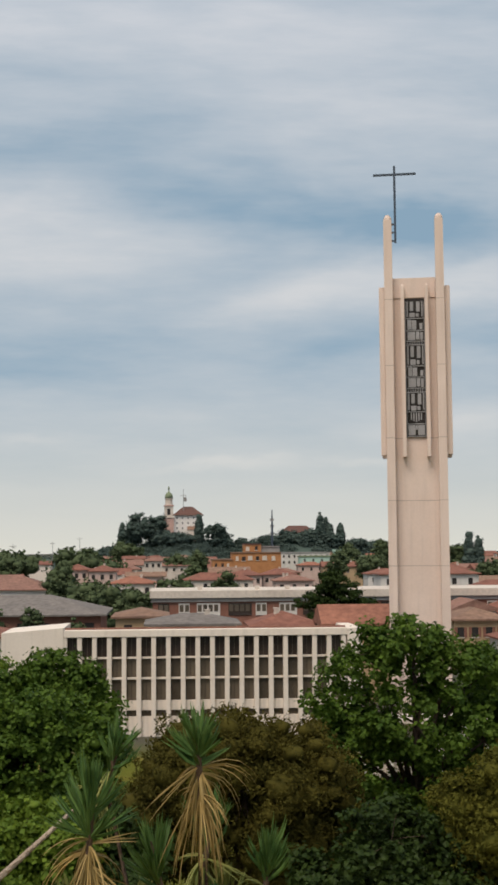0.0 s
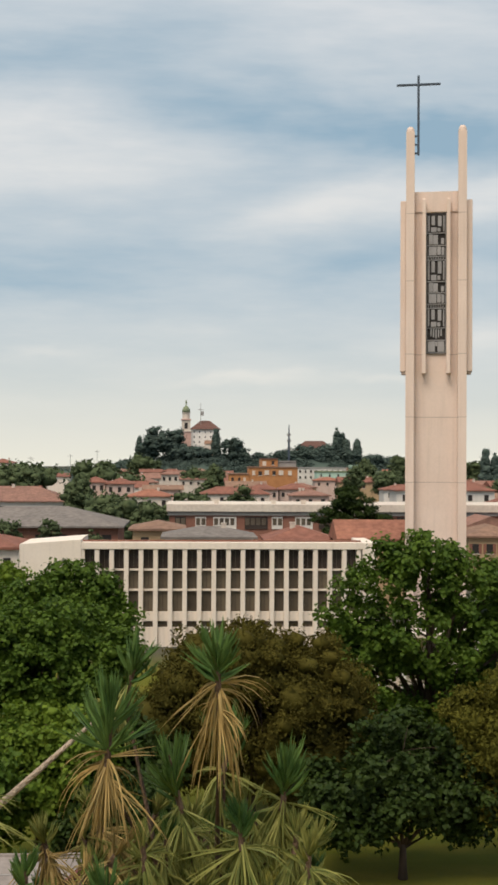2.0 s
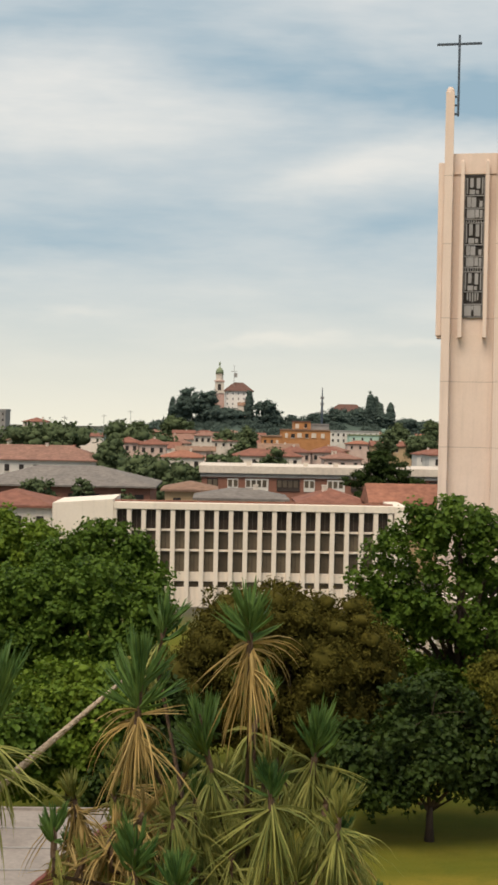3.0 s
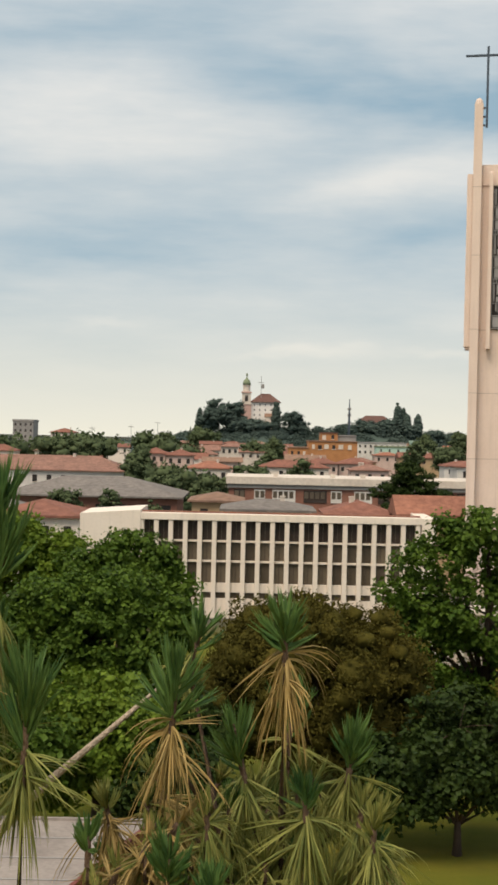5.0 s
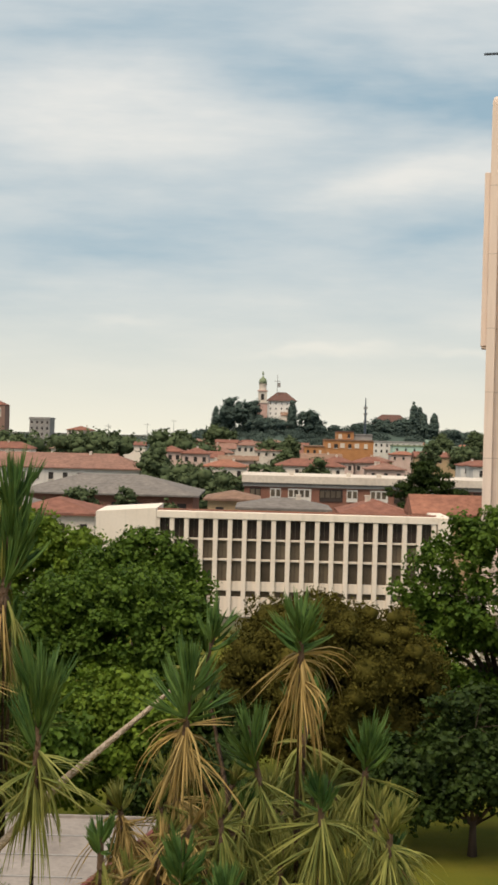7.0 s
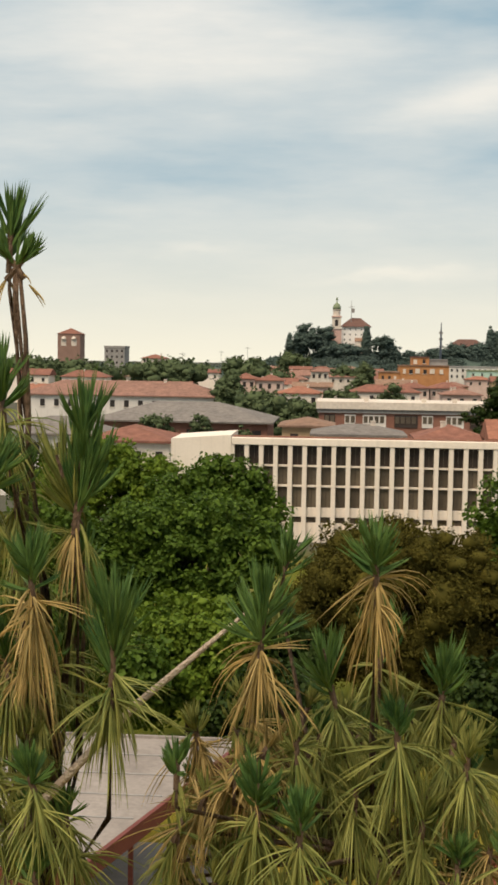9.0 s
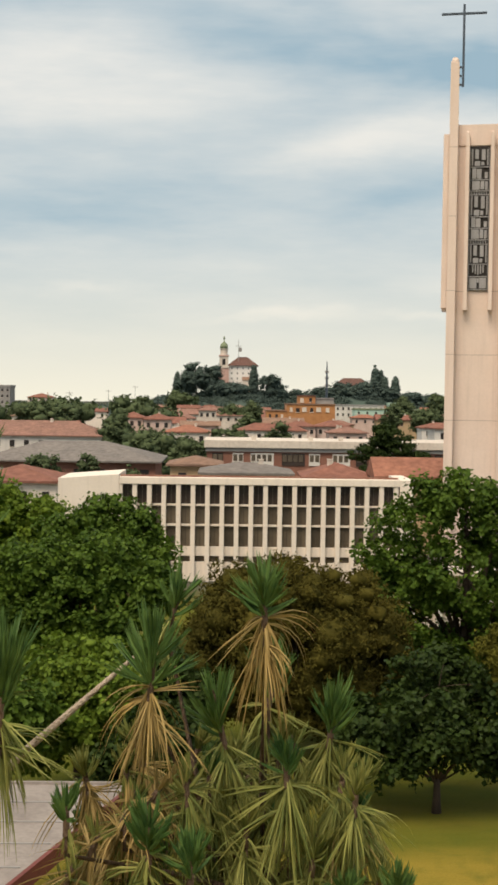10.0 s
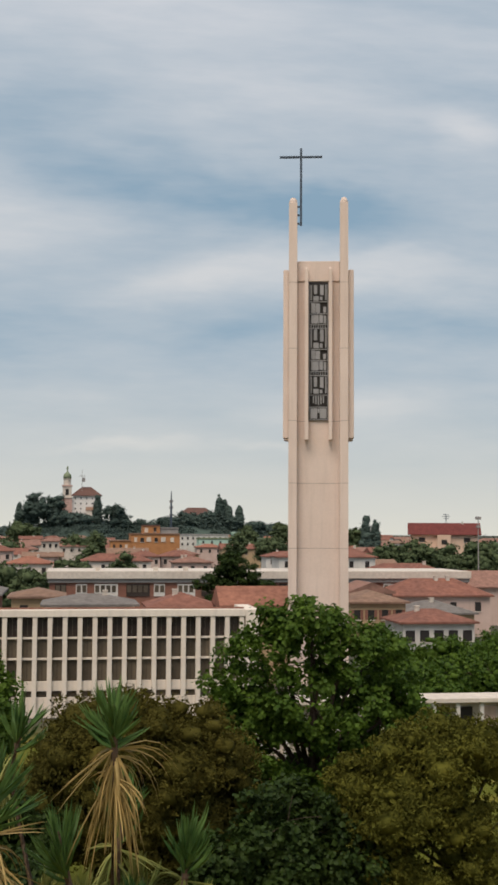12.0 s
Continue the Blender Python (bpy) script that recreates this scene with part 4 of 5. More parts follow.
    for x, y, z in ((-66, 520, 17.5), (-58, 610, 19), (-47, 640, 21.5), (52, 700, 15)):
        g = thing("roof_antenna", "thin antenna mast on a far roof", "antenna", (x, y, 0))
        part("pole", tube(bmesh.new(), [(0, 0, 0), (0, 0, z)], [0.16, 0.10], 6), M["lead"], g)
        part("rod", boxed(-1.4, 1.4, -0.08, 0.08, z - 0.9, z - 0.7), M["lead"], g)


make_hill_church()


# ---------------------------------------------------------------- filler houses and trees of the town
def make_town():
    rng = random.Random(11)
    walls, roofs = ("white", "cream", "pinkwall", "ochre", "pale_stone"), ("roof", "roof_pale", "roof_tan", "roof", "roof_new")
    words = {"white": "white", "cream": "cream", "pinkwall": "pink", "ochre": "ochre", "pale_stone": "pale grey"}
    for y in (265, 300, 345, 390, 440, 500, 560, 640, 730, 820):
        x = -y * 0.27
        while x < y * 0.36:
            w = rng.uniform(9, 17)
            blocked = (y == 345 and 10 < x + w and x < 40) or (420 < y < 460 and x + w > 10 and x < 45) or (y in (560, 640) and x + w > 45 and x < 100) or (x > 60 and y < 345) or (y > 500 and x < -70)
            if not blocked and rng.random() < 0.62:
                wall = rng.choice(walls)
                eave = rng.uniform(6.2, 8.4) + (y - 260) / 560 * 2.4
                house(words[wall] + " town house under weathered tiles", x, x + w, y + rng.uniform(-8, 8), 9, eave, eave + rng.uniform(1.3, 2.2), wall, rng.choice(roofs),
                      kind=rng.choice(("hip", "gable")), windows=int(w / 3), chimneys=rng.randint(0, 2), seed=rng.randint(0, 999))
            x += w + rng.uniform(1, 9)


def far_tree(x, y, h, w, seed, mat="leaf_far", z0=0.0, kind="round"):
    n = int(min(4800, 1800 + 130 * h))
    rng = random.Random(seed)
    if kind == "cypress":
        lobes = [(0, 0, h * f, w * g, w * g, h * 0.17) for f, g in ((0.15, 0.30), (0.33, 0.38), (0.53, 0.33), (0.73, 0.22), (0.90, 0.09))]
        return tree("cypress", "slim dark green pointed cypress", (x, y, z0), lobes, mat, n, 0.10 * w + 0.08, seed, clump=w * 0.28, core=0.8, trunk=0.2, fork=h * 0.12, group="cypresses", inner=0.1)
    lobes = [(rng.uniform(-0.28, 0.28) * w, rng.uniform(-0.2, 0.2) * w, h * rng.uniform(0.28, 0.80), w * 0.3, w * 0.3, h * 0.22) for _ in range(8)]
    near = y < 130
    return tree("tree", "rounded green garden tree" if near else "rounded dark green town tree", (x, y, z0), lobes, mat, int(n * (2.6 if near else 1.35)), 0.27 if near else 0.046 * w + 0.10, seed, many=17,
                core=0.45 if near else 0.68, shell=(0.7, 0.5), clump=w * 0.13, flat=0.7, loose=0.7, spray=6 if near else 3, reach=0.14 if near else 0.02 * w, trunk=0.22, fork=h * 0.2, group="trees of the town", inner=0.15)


def make_town_trees():
    # x, y, height, width
    near = [(-22.5, 150, 7.9, 4.4), (-16.8, 150, 7.8, 4.0), (-11.0, 148, 7.6, 4.2), (-27, 112, 7.0, 6), (-14.9, 92, 8.3, 5.4), (-18.4, 93, 8.7, 6.0), (-22.0, 96, 8.6, 6.4),
            (30, 112, 5.8, 6), (36, 110, 5.4, 7), (42, 112, 5.2, 8), (33, 98, 5.0, 6), (39, 96, 4.8, 7), (46, 100, 5.0, 8), (28, 92, 5.6, 5)]
    middle = [(-18.5, 225, 11.2, 8), (-12, 215, 9, 12), (-6, 212, 8.5, 9), (6, 380, 9.8, 9), (12, 300, 9.5, 8), (1, 270, 8.6, 8),
              (84, 320, 11.2, 12), (92, 318, 12.0, 12), (101, 322, 11.6, 12), (112, 318, 12.5, 14), (78, 360, 14.5, 10), (57, 420, 13.8, 8), (70, 420, 14.8, 12)]
    far = [(-46, 320, 13.0, 15), (-28, 420, 13.8, 22), (-60, 420, 13.2, 26), (-85, 420, 12.8, 26), (-110, 440, 13.0, 28), (-42, 600, 15.5, 14), (-52, 620, 16, 12),
           (-26, 700, 18, 20), (2, 500, 13, 12), (10, 520, 13.5, 12), (90, 500, 17.5, 14), (75, 520, 16.5, 12), (120, 520, 17, 20), (98, 450, 14, 10)]
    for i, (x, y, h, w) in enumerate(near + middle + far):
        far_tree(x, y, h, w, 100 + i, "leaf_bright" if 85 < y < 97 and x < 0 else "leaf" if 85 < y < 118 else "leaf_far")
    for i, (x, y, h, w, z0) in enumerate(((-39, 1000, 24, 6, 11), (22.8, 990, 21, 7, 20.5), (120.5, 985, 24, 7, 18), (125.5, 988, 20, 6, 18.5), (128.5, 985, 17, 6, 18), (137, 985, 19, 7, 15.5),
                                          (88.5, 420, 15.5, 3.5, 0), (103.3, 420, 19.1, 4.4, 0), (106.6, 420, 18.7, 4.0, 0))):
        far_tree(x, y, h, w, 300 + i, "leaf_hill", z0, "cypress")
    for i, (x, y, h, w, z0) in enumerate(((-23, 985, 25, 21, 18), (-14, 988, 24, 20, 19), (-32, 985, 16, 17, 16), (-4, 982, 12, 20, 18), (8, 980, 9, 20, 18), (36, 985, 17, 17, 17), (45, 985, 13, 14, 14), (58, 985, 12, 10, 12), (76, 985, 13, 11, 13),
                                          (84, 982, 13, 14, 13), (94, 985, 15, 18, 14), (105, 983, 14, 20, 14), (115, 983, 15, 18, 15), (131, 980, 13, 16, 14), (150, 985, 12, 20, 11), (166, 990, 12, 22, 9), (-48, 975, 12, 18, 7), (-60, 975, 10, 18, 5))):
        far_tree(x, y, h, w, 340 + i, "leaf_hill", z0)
    # the cedar behind the long building
    lobes = [(0, 0, 11.2, 1.4, 1.4, 1.2), (-1.3, 0, 9.9, 1.9, 1.9, 0.9), (1.5, 0, 9.8, 1.8, 1.8, 0.9), (-2.4, 0, 8.4, 2.2, 2.2, 0.9), (2.3, 0, 8.6, 2.2, 2.2, 0.9), (0, -0.5, 8.2, 2.4, 2, 1.1), (0, 0, 6.4, 3.8, 3.2, 1.3)]
    tree("cedar", "dark spreading cedar behind the roofs", (19.7, 150, 0), lobes, "leaf_dark", 15000, 0.34, 77, clump=0.85, many=11, core=0.45, flat=0.32, spray=5, reach=0.12, trunk=0.4, fork=5.0, narrow=0.3)
    # woods along the horizon
    rng = np.random.default_rng(9)
    n = 70000
    a = rng.uniform(-0.32, 0.42, n // 120)
    r = rng.uniform(1150, 1500, n // 120)
    c = np.column_stack([a * r, r, rng.uniform(0, 6, n // 120)])
    pick = rng.integers(0, len(c), n)
    d = unit(rng.normal(size=(n, 3)))
    verts, faces = leaf_mesh(rng, c[pick] + d * (14, 10, 5.5) * (0.6 + 0.5 * rng.random((n, 1))), d, 1.6)
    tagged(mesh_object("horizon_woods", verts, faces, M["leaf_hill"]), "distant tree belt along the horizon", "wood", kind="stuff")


make_town()
make_town_trees()


# ---------------------------------------------------------------- trees of the park
def make_park():
    tree("plane_tree", "tall full green plane tree with gaps in its crown", (12.3, 62, 0),
         [(0, 0, 9.6, 2.0, 2.2, 1.6), (-0.1, 0, 10.4, 1.7, 1.6, 0.8), (4.4, 0, 5.0, 1.3, 1.5, 1.3), (-1.8, 0, 9.7, 1.5, 1.6, 1.1), (1.9, 0, 9.4, 1.6, 1.6, 1.2), (-3.7, 0, 7.0, 1.6, 1.6, 1.4), (4.2, 0, 6.8, 1.5, 1.6, 1.4), (-2.6, 0, 7.6, 2.4, 2.2, 2.0), (2.6, 0, 7.8, 2.5, 2.2, 2.0), (0, -0.6, 6.2, 3.2, 2.4, 2.2), (-3.3, 0, 4.8, 2.1, 2, 1.9), (3.6, 0, 5.2, 2.1, 2, 2.0), (0, 0, 3.2, 3.2, 2.4, 1.8), (-2.8, -0.5, 2.6, 2.2, 2, 1.6), (3.0, -0.4, 2.8, 2.2, 2, 1.6)],
         "leaf", 32000, 0.25, 21, clump=0.52, many=27, trunk=0.35, fork=2.2, spray=9, reach=0.16, inner=0.3, flat=0.75)
    tree("young_plane_tree", "low dark broadleaf tree on the lawn", (7.88, 44, 0),
         [(0, 0, 4.6, 2.2, 2.0, 1.2), (-1.7, 0, 3.4, 1.8, 1.8, 1.3), (1.9, 0, 3.3, 1.8, 1.8, 1.2), (0, -0.4, 2.9, 2.2, 1.8, 1.2), (2.6, -0.2, 2.2, 1.1, 1.1, 0.6), (-2.2, 0, 2.2, 1.2, 1.2, 0.8)],
         "leaf_dark", 21000, 0.21, 22, clump=0.55, many=20, trunk=0.15, fork=1.25, spray=8, reach=0.13, inner=0.3, flat=0.75)
    pine_lobes = [(-0.9, 0, 6.9, 2.2, 2.0, 0.9), (-3.0, 0, 5.6, 1.7, 1.6, 1.0), (1.5, 0, 6.8, 2.0, 2, 0.9), (-1.6, -0.8, 4.8, 2.2, 1.8, 1.2), (-3.7, 0, 4.2, 1.4, 1.4, 0.9), (3.4, 0, 5.8, 1.9, 1.7, 1.0),
                  (-2.4, -0.6, 3.0, 1.6, 1.4, 0.9), (0.3, -0.9, 3.1, 1.1, 1.1, 0.7), (4.4, 0, 4.2, 1.8, 1.6, 1.0)]
    tree("stone_pine", "broad olive green stone pine with a bare trunk", (14.4, 44.5, 0), pine_lobes, "leaf_olive", 95000, 0.17, 23, core=0.54, shell=(0.62, 0.46), many=24, loose=0.8, clump=0.72, flat=0.72, spray=5, reach=0.06, trunk=0.17, fork=2.6, narrow=0.22, droop=-0.3, lean=(-0.25, 0), inner=0.12)
    tree("stone_pine", "dense rounded olive brown stone pine", (2.6, 50, 0),
         [(0.2, 0, 6.9, 2.5, 2.2, 1.4), (-2.0, 0, 6.2, 1.9, 2.0, 1.6), (2.4, 0, 6.2, 1.9, 2, 1.7), (0.4, -1, 5.4, 2.8, 2, 1.8), (-2.7, 0, 4.4, 1.6, 2, 1.6), (3.0, 0, 4.4, 1.5, 2, 1.6), (0, -0.5, 3.2, 3.2, 2, 1.5), (2.4, -0.4, 2.6, 1.8, 1.6, 1.2), (-2.2, -0.4, 2.6, 1.8, 1.6, 1.2)],
         "leaf_brown", 110000, 0.17, 24, core=0.54, shell=(0.60, 0.50), many=32, loose=0.9, clump=0.85, flat=0.8, spray=5, reach=0.07, trunk=0.3, fork=2.0, narrow=0.22, droop=-0.3, inner=0.1)
    tree("broadleaf_tree", "tall dark green tree in front of the cream wall", (-7.6, 75, 0),
         [(0, 0, 7.6, 1.6, 1.6, 1.2), (-1.6, 0, 6.6, 1.6, 1.5, 1.2), (1.9, 0, 6.4, 1.7, 1.5, 1.2), (0.3, 0, 5.4, 2.8, 2, 1.6), (3.0, 0, 5.0, 1.5, 1.4, 1.2), (-2.4, 0, 4.8, 1.6, 1.4, 1.4)],
         "leaf", 24000, 0.25, 25, clump=0.70, many=22, spray=9, reach=0.16, core=0.5, trunk=0.25, fork=2.4)
    tree("broadleaf_tree", "large bright green round-crowned tree", (-7.2, 60, 0),
         [(1.2, 0, 6.7, 1.9, 1.8, 1.2), (-1.8, 0, 6.4, 2.2, 2, 1.3), (3.2, 0, 5.4, 1.6, 1.6, 1.4), (-3.9, 0, 5.4, 1.8, 1.7, 1.3), (0.3, -0.8, 5.0, 2.8, 2, 1.5), (-2.6, -0.6, 3.8, 2.2, 1.8, 1.4), (2.6, -0.4, 3.6, 2.0, 1.8, 1.5)],
         "leaf", 40000, 0.22, 26, clump=0.72, many=24, spray=9, reach=0.15, core=0.5, trunk=0.3, fork=2.2)
    tree("broadleaf_tree", "bright green tree with layered leaves", (-5.3, 45, 0),
         [(0.2, 0, 5.4, 1.5, 1.4, 0.7), (-1.3, 0, 4.6, 1.5, 1.4, 0.8), (1.2, -0.2, 4.4, 1.3, 1.3, 0.8), (0, -0.6, 3.6, 1.9, 1.5, 0.9), (-2.2, 0, 3.6, 1.3, 1.2, 0.8), (1.4, -0.3, 2.8, 1.4, 1.2, 0.9), (-0.8, -0.6, 2.2, 1.8, 1.3, 0.9)],
         "leaf_bright", 28000, 0.20, 27, clump=0.52, many=22, spray=9, reach=0.13, flat=0.55, core=0.5, trunk=0.18, fork=1.6)
    tree("broadleaf_tree", "dark green tree on the edge of the park", (-9.3, 42, 0),
         [(0, 0, 5.2, 1.8, 1.7, 1.1), (-1.8, 0, 4.2, 1.6, 1.6, 1.1), (1.6, 0, 4.0, 1.6, 1.5, 1.1), (0, -0.5, 3.0, 2.2, 1.6, 1.2)],
         "leaf", 22000, 0.22, 28, clump=0.6, many=22, spray=9, reach=0.14, trunk=0.2, fork=1.6)
    tree("broadleaf_tree", "dark undergrowth tree beside the pavilion", (-2.0, 42, 0),
         [(0, 0, 3.1, 1.4, 1.3, 0.9), (-1.2, 0, 2.3, 1.3, 1.2, 0.8), (1.3, 0, 2.2, 1.3, 1.2, 0.8)],
         "leaf_dark", 13000, 0.19, 29, spray=8, reach=0.12, clump=0.4, trunk=0.12, fork=0.9)
    tree("broadleaf_tree", "dense green tree at the edge of the park", (-13.6, 58, 0),
         [(0, 0, 6.6, 2.0, 1.8, 1.2), (-2.0, 0, 5.6, 1.8, 1.8, 1.3), (1.8, 0, 5.2, 1.8, 1.7, 1.3), (0, -0.5, 4.0, 2.6, 1.8, 1.6)],
         "leaf", 21000, 0.23, 31, clump=0.7, many=24, spray=9, reach=0.15, trunk=0.25, fork=2.0)
    tree("broadleaf_tree", "dark shrubby tree between the pines", (-2.4, 47.5, 0),
         [(0, 0, 4.3, 1.2, 1.2, 0.9), (-0.9, 0, 3.4, 1.2, 1.2, 0.9), (0.9, 0, 3.2, 1.2, 1.2, 0.9), (0, -0.4, 2.2, 1.6, 1.3, 1.0)],
         "leaf_dark", 13000, 0.20, 32, spray=8, reach=0.12, clump=0.6, many=20, trunk=0.14, fork=1.2)
    tree("broadleaf_tree", "dark leafy shrub below the plane tree", (6.2, 54, 0),
         [(0, 0, 2.9, 1.3, 1.2, 0.8), (-1.1, 0, 2.1, 1.3, 1.2, 0.9), (1.2, 0, 2.2, 1.3, 1.2, 0.9), (0.2, -0.4, 1.2, 1.8, 1.3, 0.9)],
         "leaf_dark", 11000, 0.22, 33, spray=8, reach=0.13, clump=0.6, many=20, trunk=0.12, fork=0.7)
    for i, (x, y, h, w) in enumerate(((21.5, 74, 4.6, 4.5), (25.5, 86, 4.9, 5), (19.5, 88, 6.0, 5))):
        far_tree(x, y, h, w, 500 + i, "leaf")


make_park()


# ---------------------------------------------------------------- low things in the park
def make_pavilion():
    p = thing("pavilion", "low pavilion with weathered flat roof and brick-red fascia", "pavilion")
    back_l, back_r, front_r, front_l = (-11.5, 35.6), (-2.6, 35.6), (-5.6, 26.0), (-14.0, 26.0)
    bm = bmesh.new()
    for z in (3.38, 3.60):
        for x, y in (back_l, back_r, front_r, front_l):
            bm.verts.new((x, y, z))
    bm.verts.ensure_lookup_table()
    v = list(bm.verts)
    bm.faces.new(v[0:4]), bm.faces.new(v[4:8])
    for k in range(4):
        bm.faces.new((v[k], v[(k + 1) % 4], v[4 + (k + 1) % 4], v[4 + k]))
    part("roof", bm, M["slab"], p, "weathered grey-beige roof sheets")

    def edge(a, b, name, off, z0, z1, mat, thick=0.12):
        d = (Vector(b) - Vector(a)).normalized()
        n = Vector((d.y, -d.x)) * off
        bm = bmesh.new()
        q = [Vector(a) + n, Vector(b) + n, Vector(b) + n + Vector((d.y, -d.x)) * thick, Vector(a) + n + Vector((d.y, -d.x)) * thick]
        lo, hi = [bm.verts.new((c.x, c.y, z0)) for c in q], [bm.verts.new((c.x, c.y, z1)) for c in q]
        bm.faces.new(lo), bm.faces.new(hi)
        for k in range(4):
            bm.faces.new((lo[k], lo[(k + 1) % 4], hi[(k + 1) % 4], hi[k]))
        part(name, bm, M[mat], p)

    edge(front_r, back_r, "fascia", 0.004, 3.22, 3.66, "redtrim")
    edge(front_l, front_r, "fascia", 0.004, 3.22, 3.66, "redtrim")
    edge(back_r, back_l, "kerb", 0.004, 3.36, 3.68, "slab", 0.10)
    for k in range(1, 6):   # seams of the roof sheets
        f = k / 6
        part("seam", boxed(-14.0 + 2.5 * f + 0.2, -5.6 + 3.0 * f - 0.2, 26 + 9.6 * f, 26.05 + 9.6 * f, 3.603, 3.63), M["lead"], p)
    for f in (0.03, 0.35, 0.67, 0.97):
        x, y = -5.9 + 2.9 * f, 26.2 + 9.2 * f
        part("post", boxed(x - 0.06, x + 0.06, y - 0.06, y + 0.06, 0, 3.375), M["redtrim"], p)
    part("wall", boxed(-12.5, -7.6, 29, 35.2, 0, 3.37), M["pale_stone"], p)
    part("paving", boxed(-15, -2.0, 25, 36.4, 0.004, 0.10), M["slab"], p)


def make_small_park_things():
    k = thing("notice_column", "red painted oval column with a pale top edge", "column", (10.58, 38, 0))
    k.scale = (1, 0.42, 1)
    part("body", lathe(bmesh.new(), 0, 0, [(0.60, 0), (0.60, 1.74), (0.585, 1.76)], 32), M["red"], k, smooth=False)
    part("rim", lathe(bmesh.new(), 0, 0, [(0.61, 1.762), (0.625, 1.79), (0.60, 1.83), (0.50, 1.835)], 32), M["pinkwall"], k, "pale top edge")
    lamp = thing("park_lamp", "small globe lamp on a thin dark post", "lamp", (12.13, 39, 0))
    part("post", tube(bmesh.new(), [(0, 0, 0), (0, 0, 0.6), (0, 0, 1.22)], [0.045, 0.035, 0.03], 8), M["steel"], lamp)
    part("collar", lathe(bmesh.new(), 0, 0, [(0.05, 1.20), (0.08, 1.24), (0.05, 1.29)], 12), M["steel"], lamp)
    part("globe", lathe(bmesh.new(), 0, 0, [(0.19 * math.sin(a * math.pi / 12) + 0.002, 1.42 - 0.19 * math.cos(a * math.pi / 12)) for a in range(1, 12)], 18), M["globe"], lamp, smooth=True)
    w = thing("low_building", "low pale building with a flat roof and openings", "building", (0, 80, 0))
    part("wall", boxed(12.6, 36, 0.6, 2.3, 0, 3.55), M["pale_stone"], w)
    part("roof", boxed(12.2, 36.5, -0.3, 2.6, 3.554, 3.84, 0.03), M["pale_stone"], w)
    for i in range(14):
        x = 12.95 + i * 1.65
        part("opening", boxed(x, x + 0.9, 0.50, 0.596, 1.0, 3.2), M["darkopen" if i % 3 else "pinkwall"], w)
        part("pillar", boxed(x - 0.42, x - 0.14, -0.1, 0.2, 0, 3.55), M["white"], w)
    # clipped hedge by the dry lawn
    rng = np.random.default_rng(6)
    n = 9000
    c = np.column_stack([rng.uniform(3.6, 9.6, n), rng.uniform(33.4, 35.2, n), rng.uniform(0, 0.85, n)])
    verts, faces = leaf_mesh(rng, c, unit(rng.normal(size=(n, 3))), 0.14)
    tagged(mesh_object("hedge", verts, faces, M["redhedge"]), "low reddish clipped hedge along the lawn", "hedge", kind="stuff")


make_pavilion()
make_small_park_things()


# ---------------------------------------------------------------- the long-needled pines close to the camera
def needles(rng, bases, ways, lengths, sag, width, steps=3):
    """Tapering three-sided needles that start along ways and sag under their weight."""
    n = len(bases)
    ways = unit(ways)
    side = unit(np.cross(ways, rng.normal(size=(n, 3))))
    pts = [bases]
    d = ways
    for k in range(steps):
        d = unit(d + np.array((0, 0, -1.0)) * sag[:, None] * (k + 0.5) / steps)
        pts.append(pts[-1] + d * lengths[:, None] / steps)
    third = unit(np.cross(ways, side))
    verts, faces = [], []
    per = 3 * steps + 1
    for k in range(steps):
        w = width * (1.0 - 0.75 * (k / steps) ** 1.5) * (0.75 if k == 0 else 1.0)
        for a in (0, 2.094, 4.189):
            verts.append(pts[k] + (side * math.cos(a) + third * math.sin(a)) * w)
    verts.append(pts[-1])
    verts = np.stack(verts, 1).reshape(-1, 3)
    base = (np.arange(n) * per)[:, None]
    for k in range(steps - 1):
        for a in range(3):
            b = (a + 1) % 3
            faces.append(np.hstack([base + 3 * k + a, base + 3 * k + b, base + 3 * k + 3 + b]))
            faces.append(np.hstack([base + 3 * k + a, base + 3 * k + 3 + b, base + 3 * k + 3 + a]))
    for a in range(3):
        faces.append(np.hstack([base + 3 * steps - 3 + a, base + 3 * steps - 3 + (a + 1) % 3, base + per - 1]))
    return verts, np.vstack(faces)


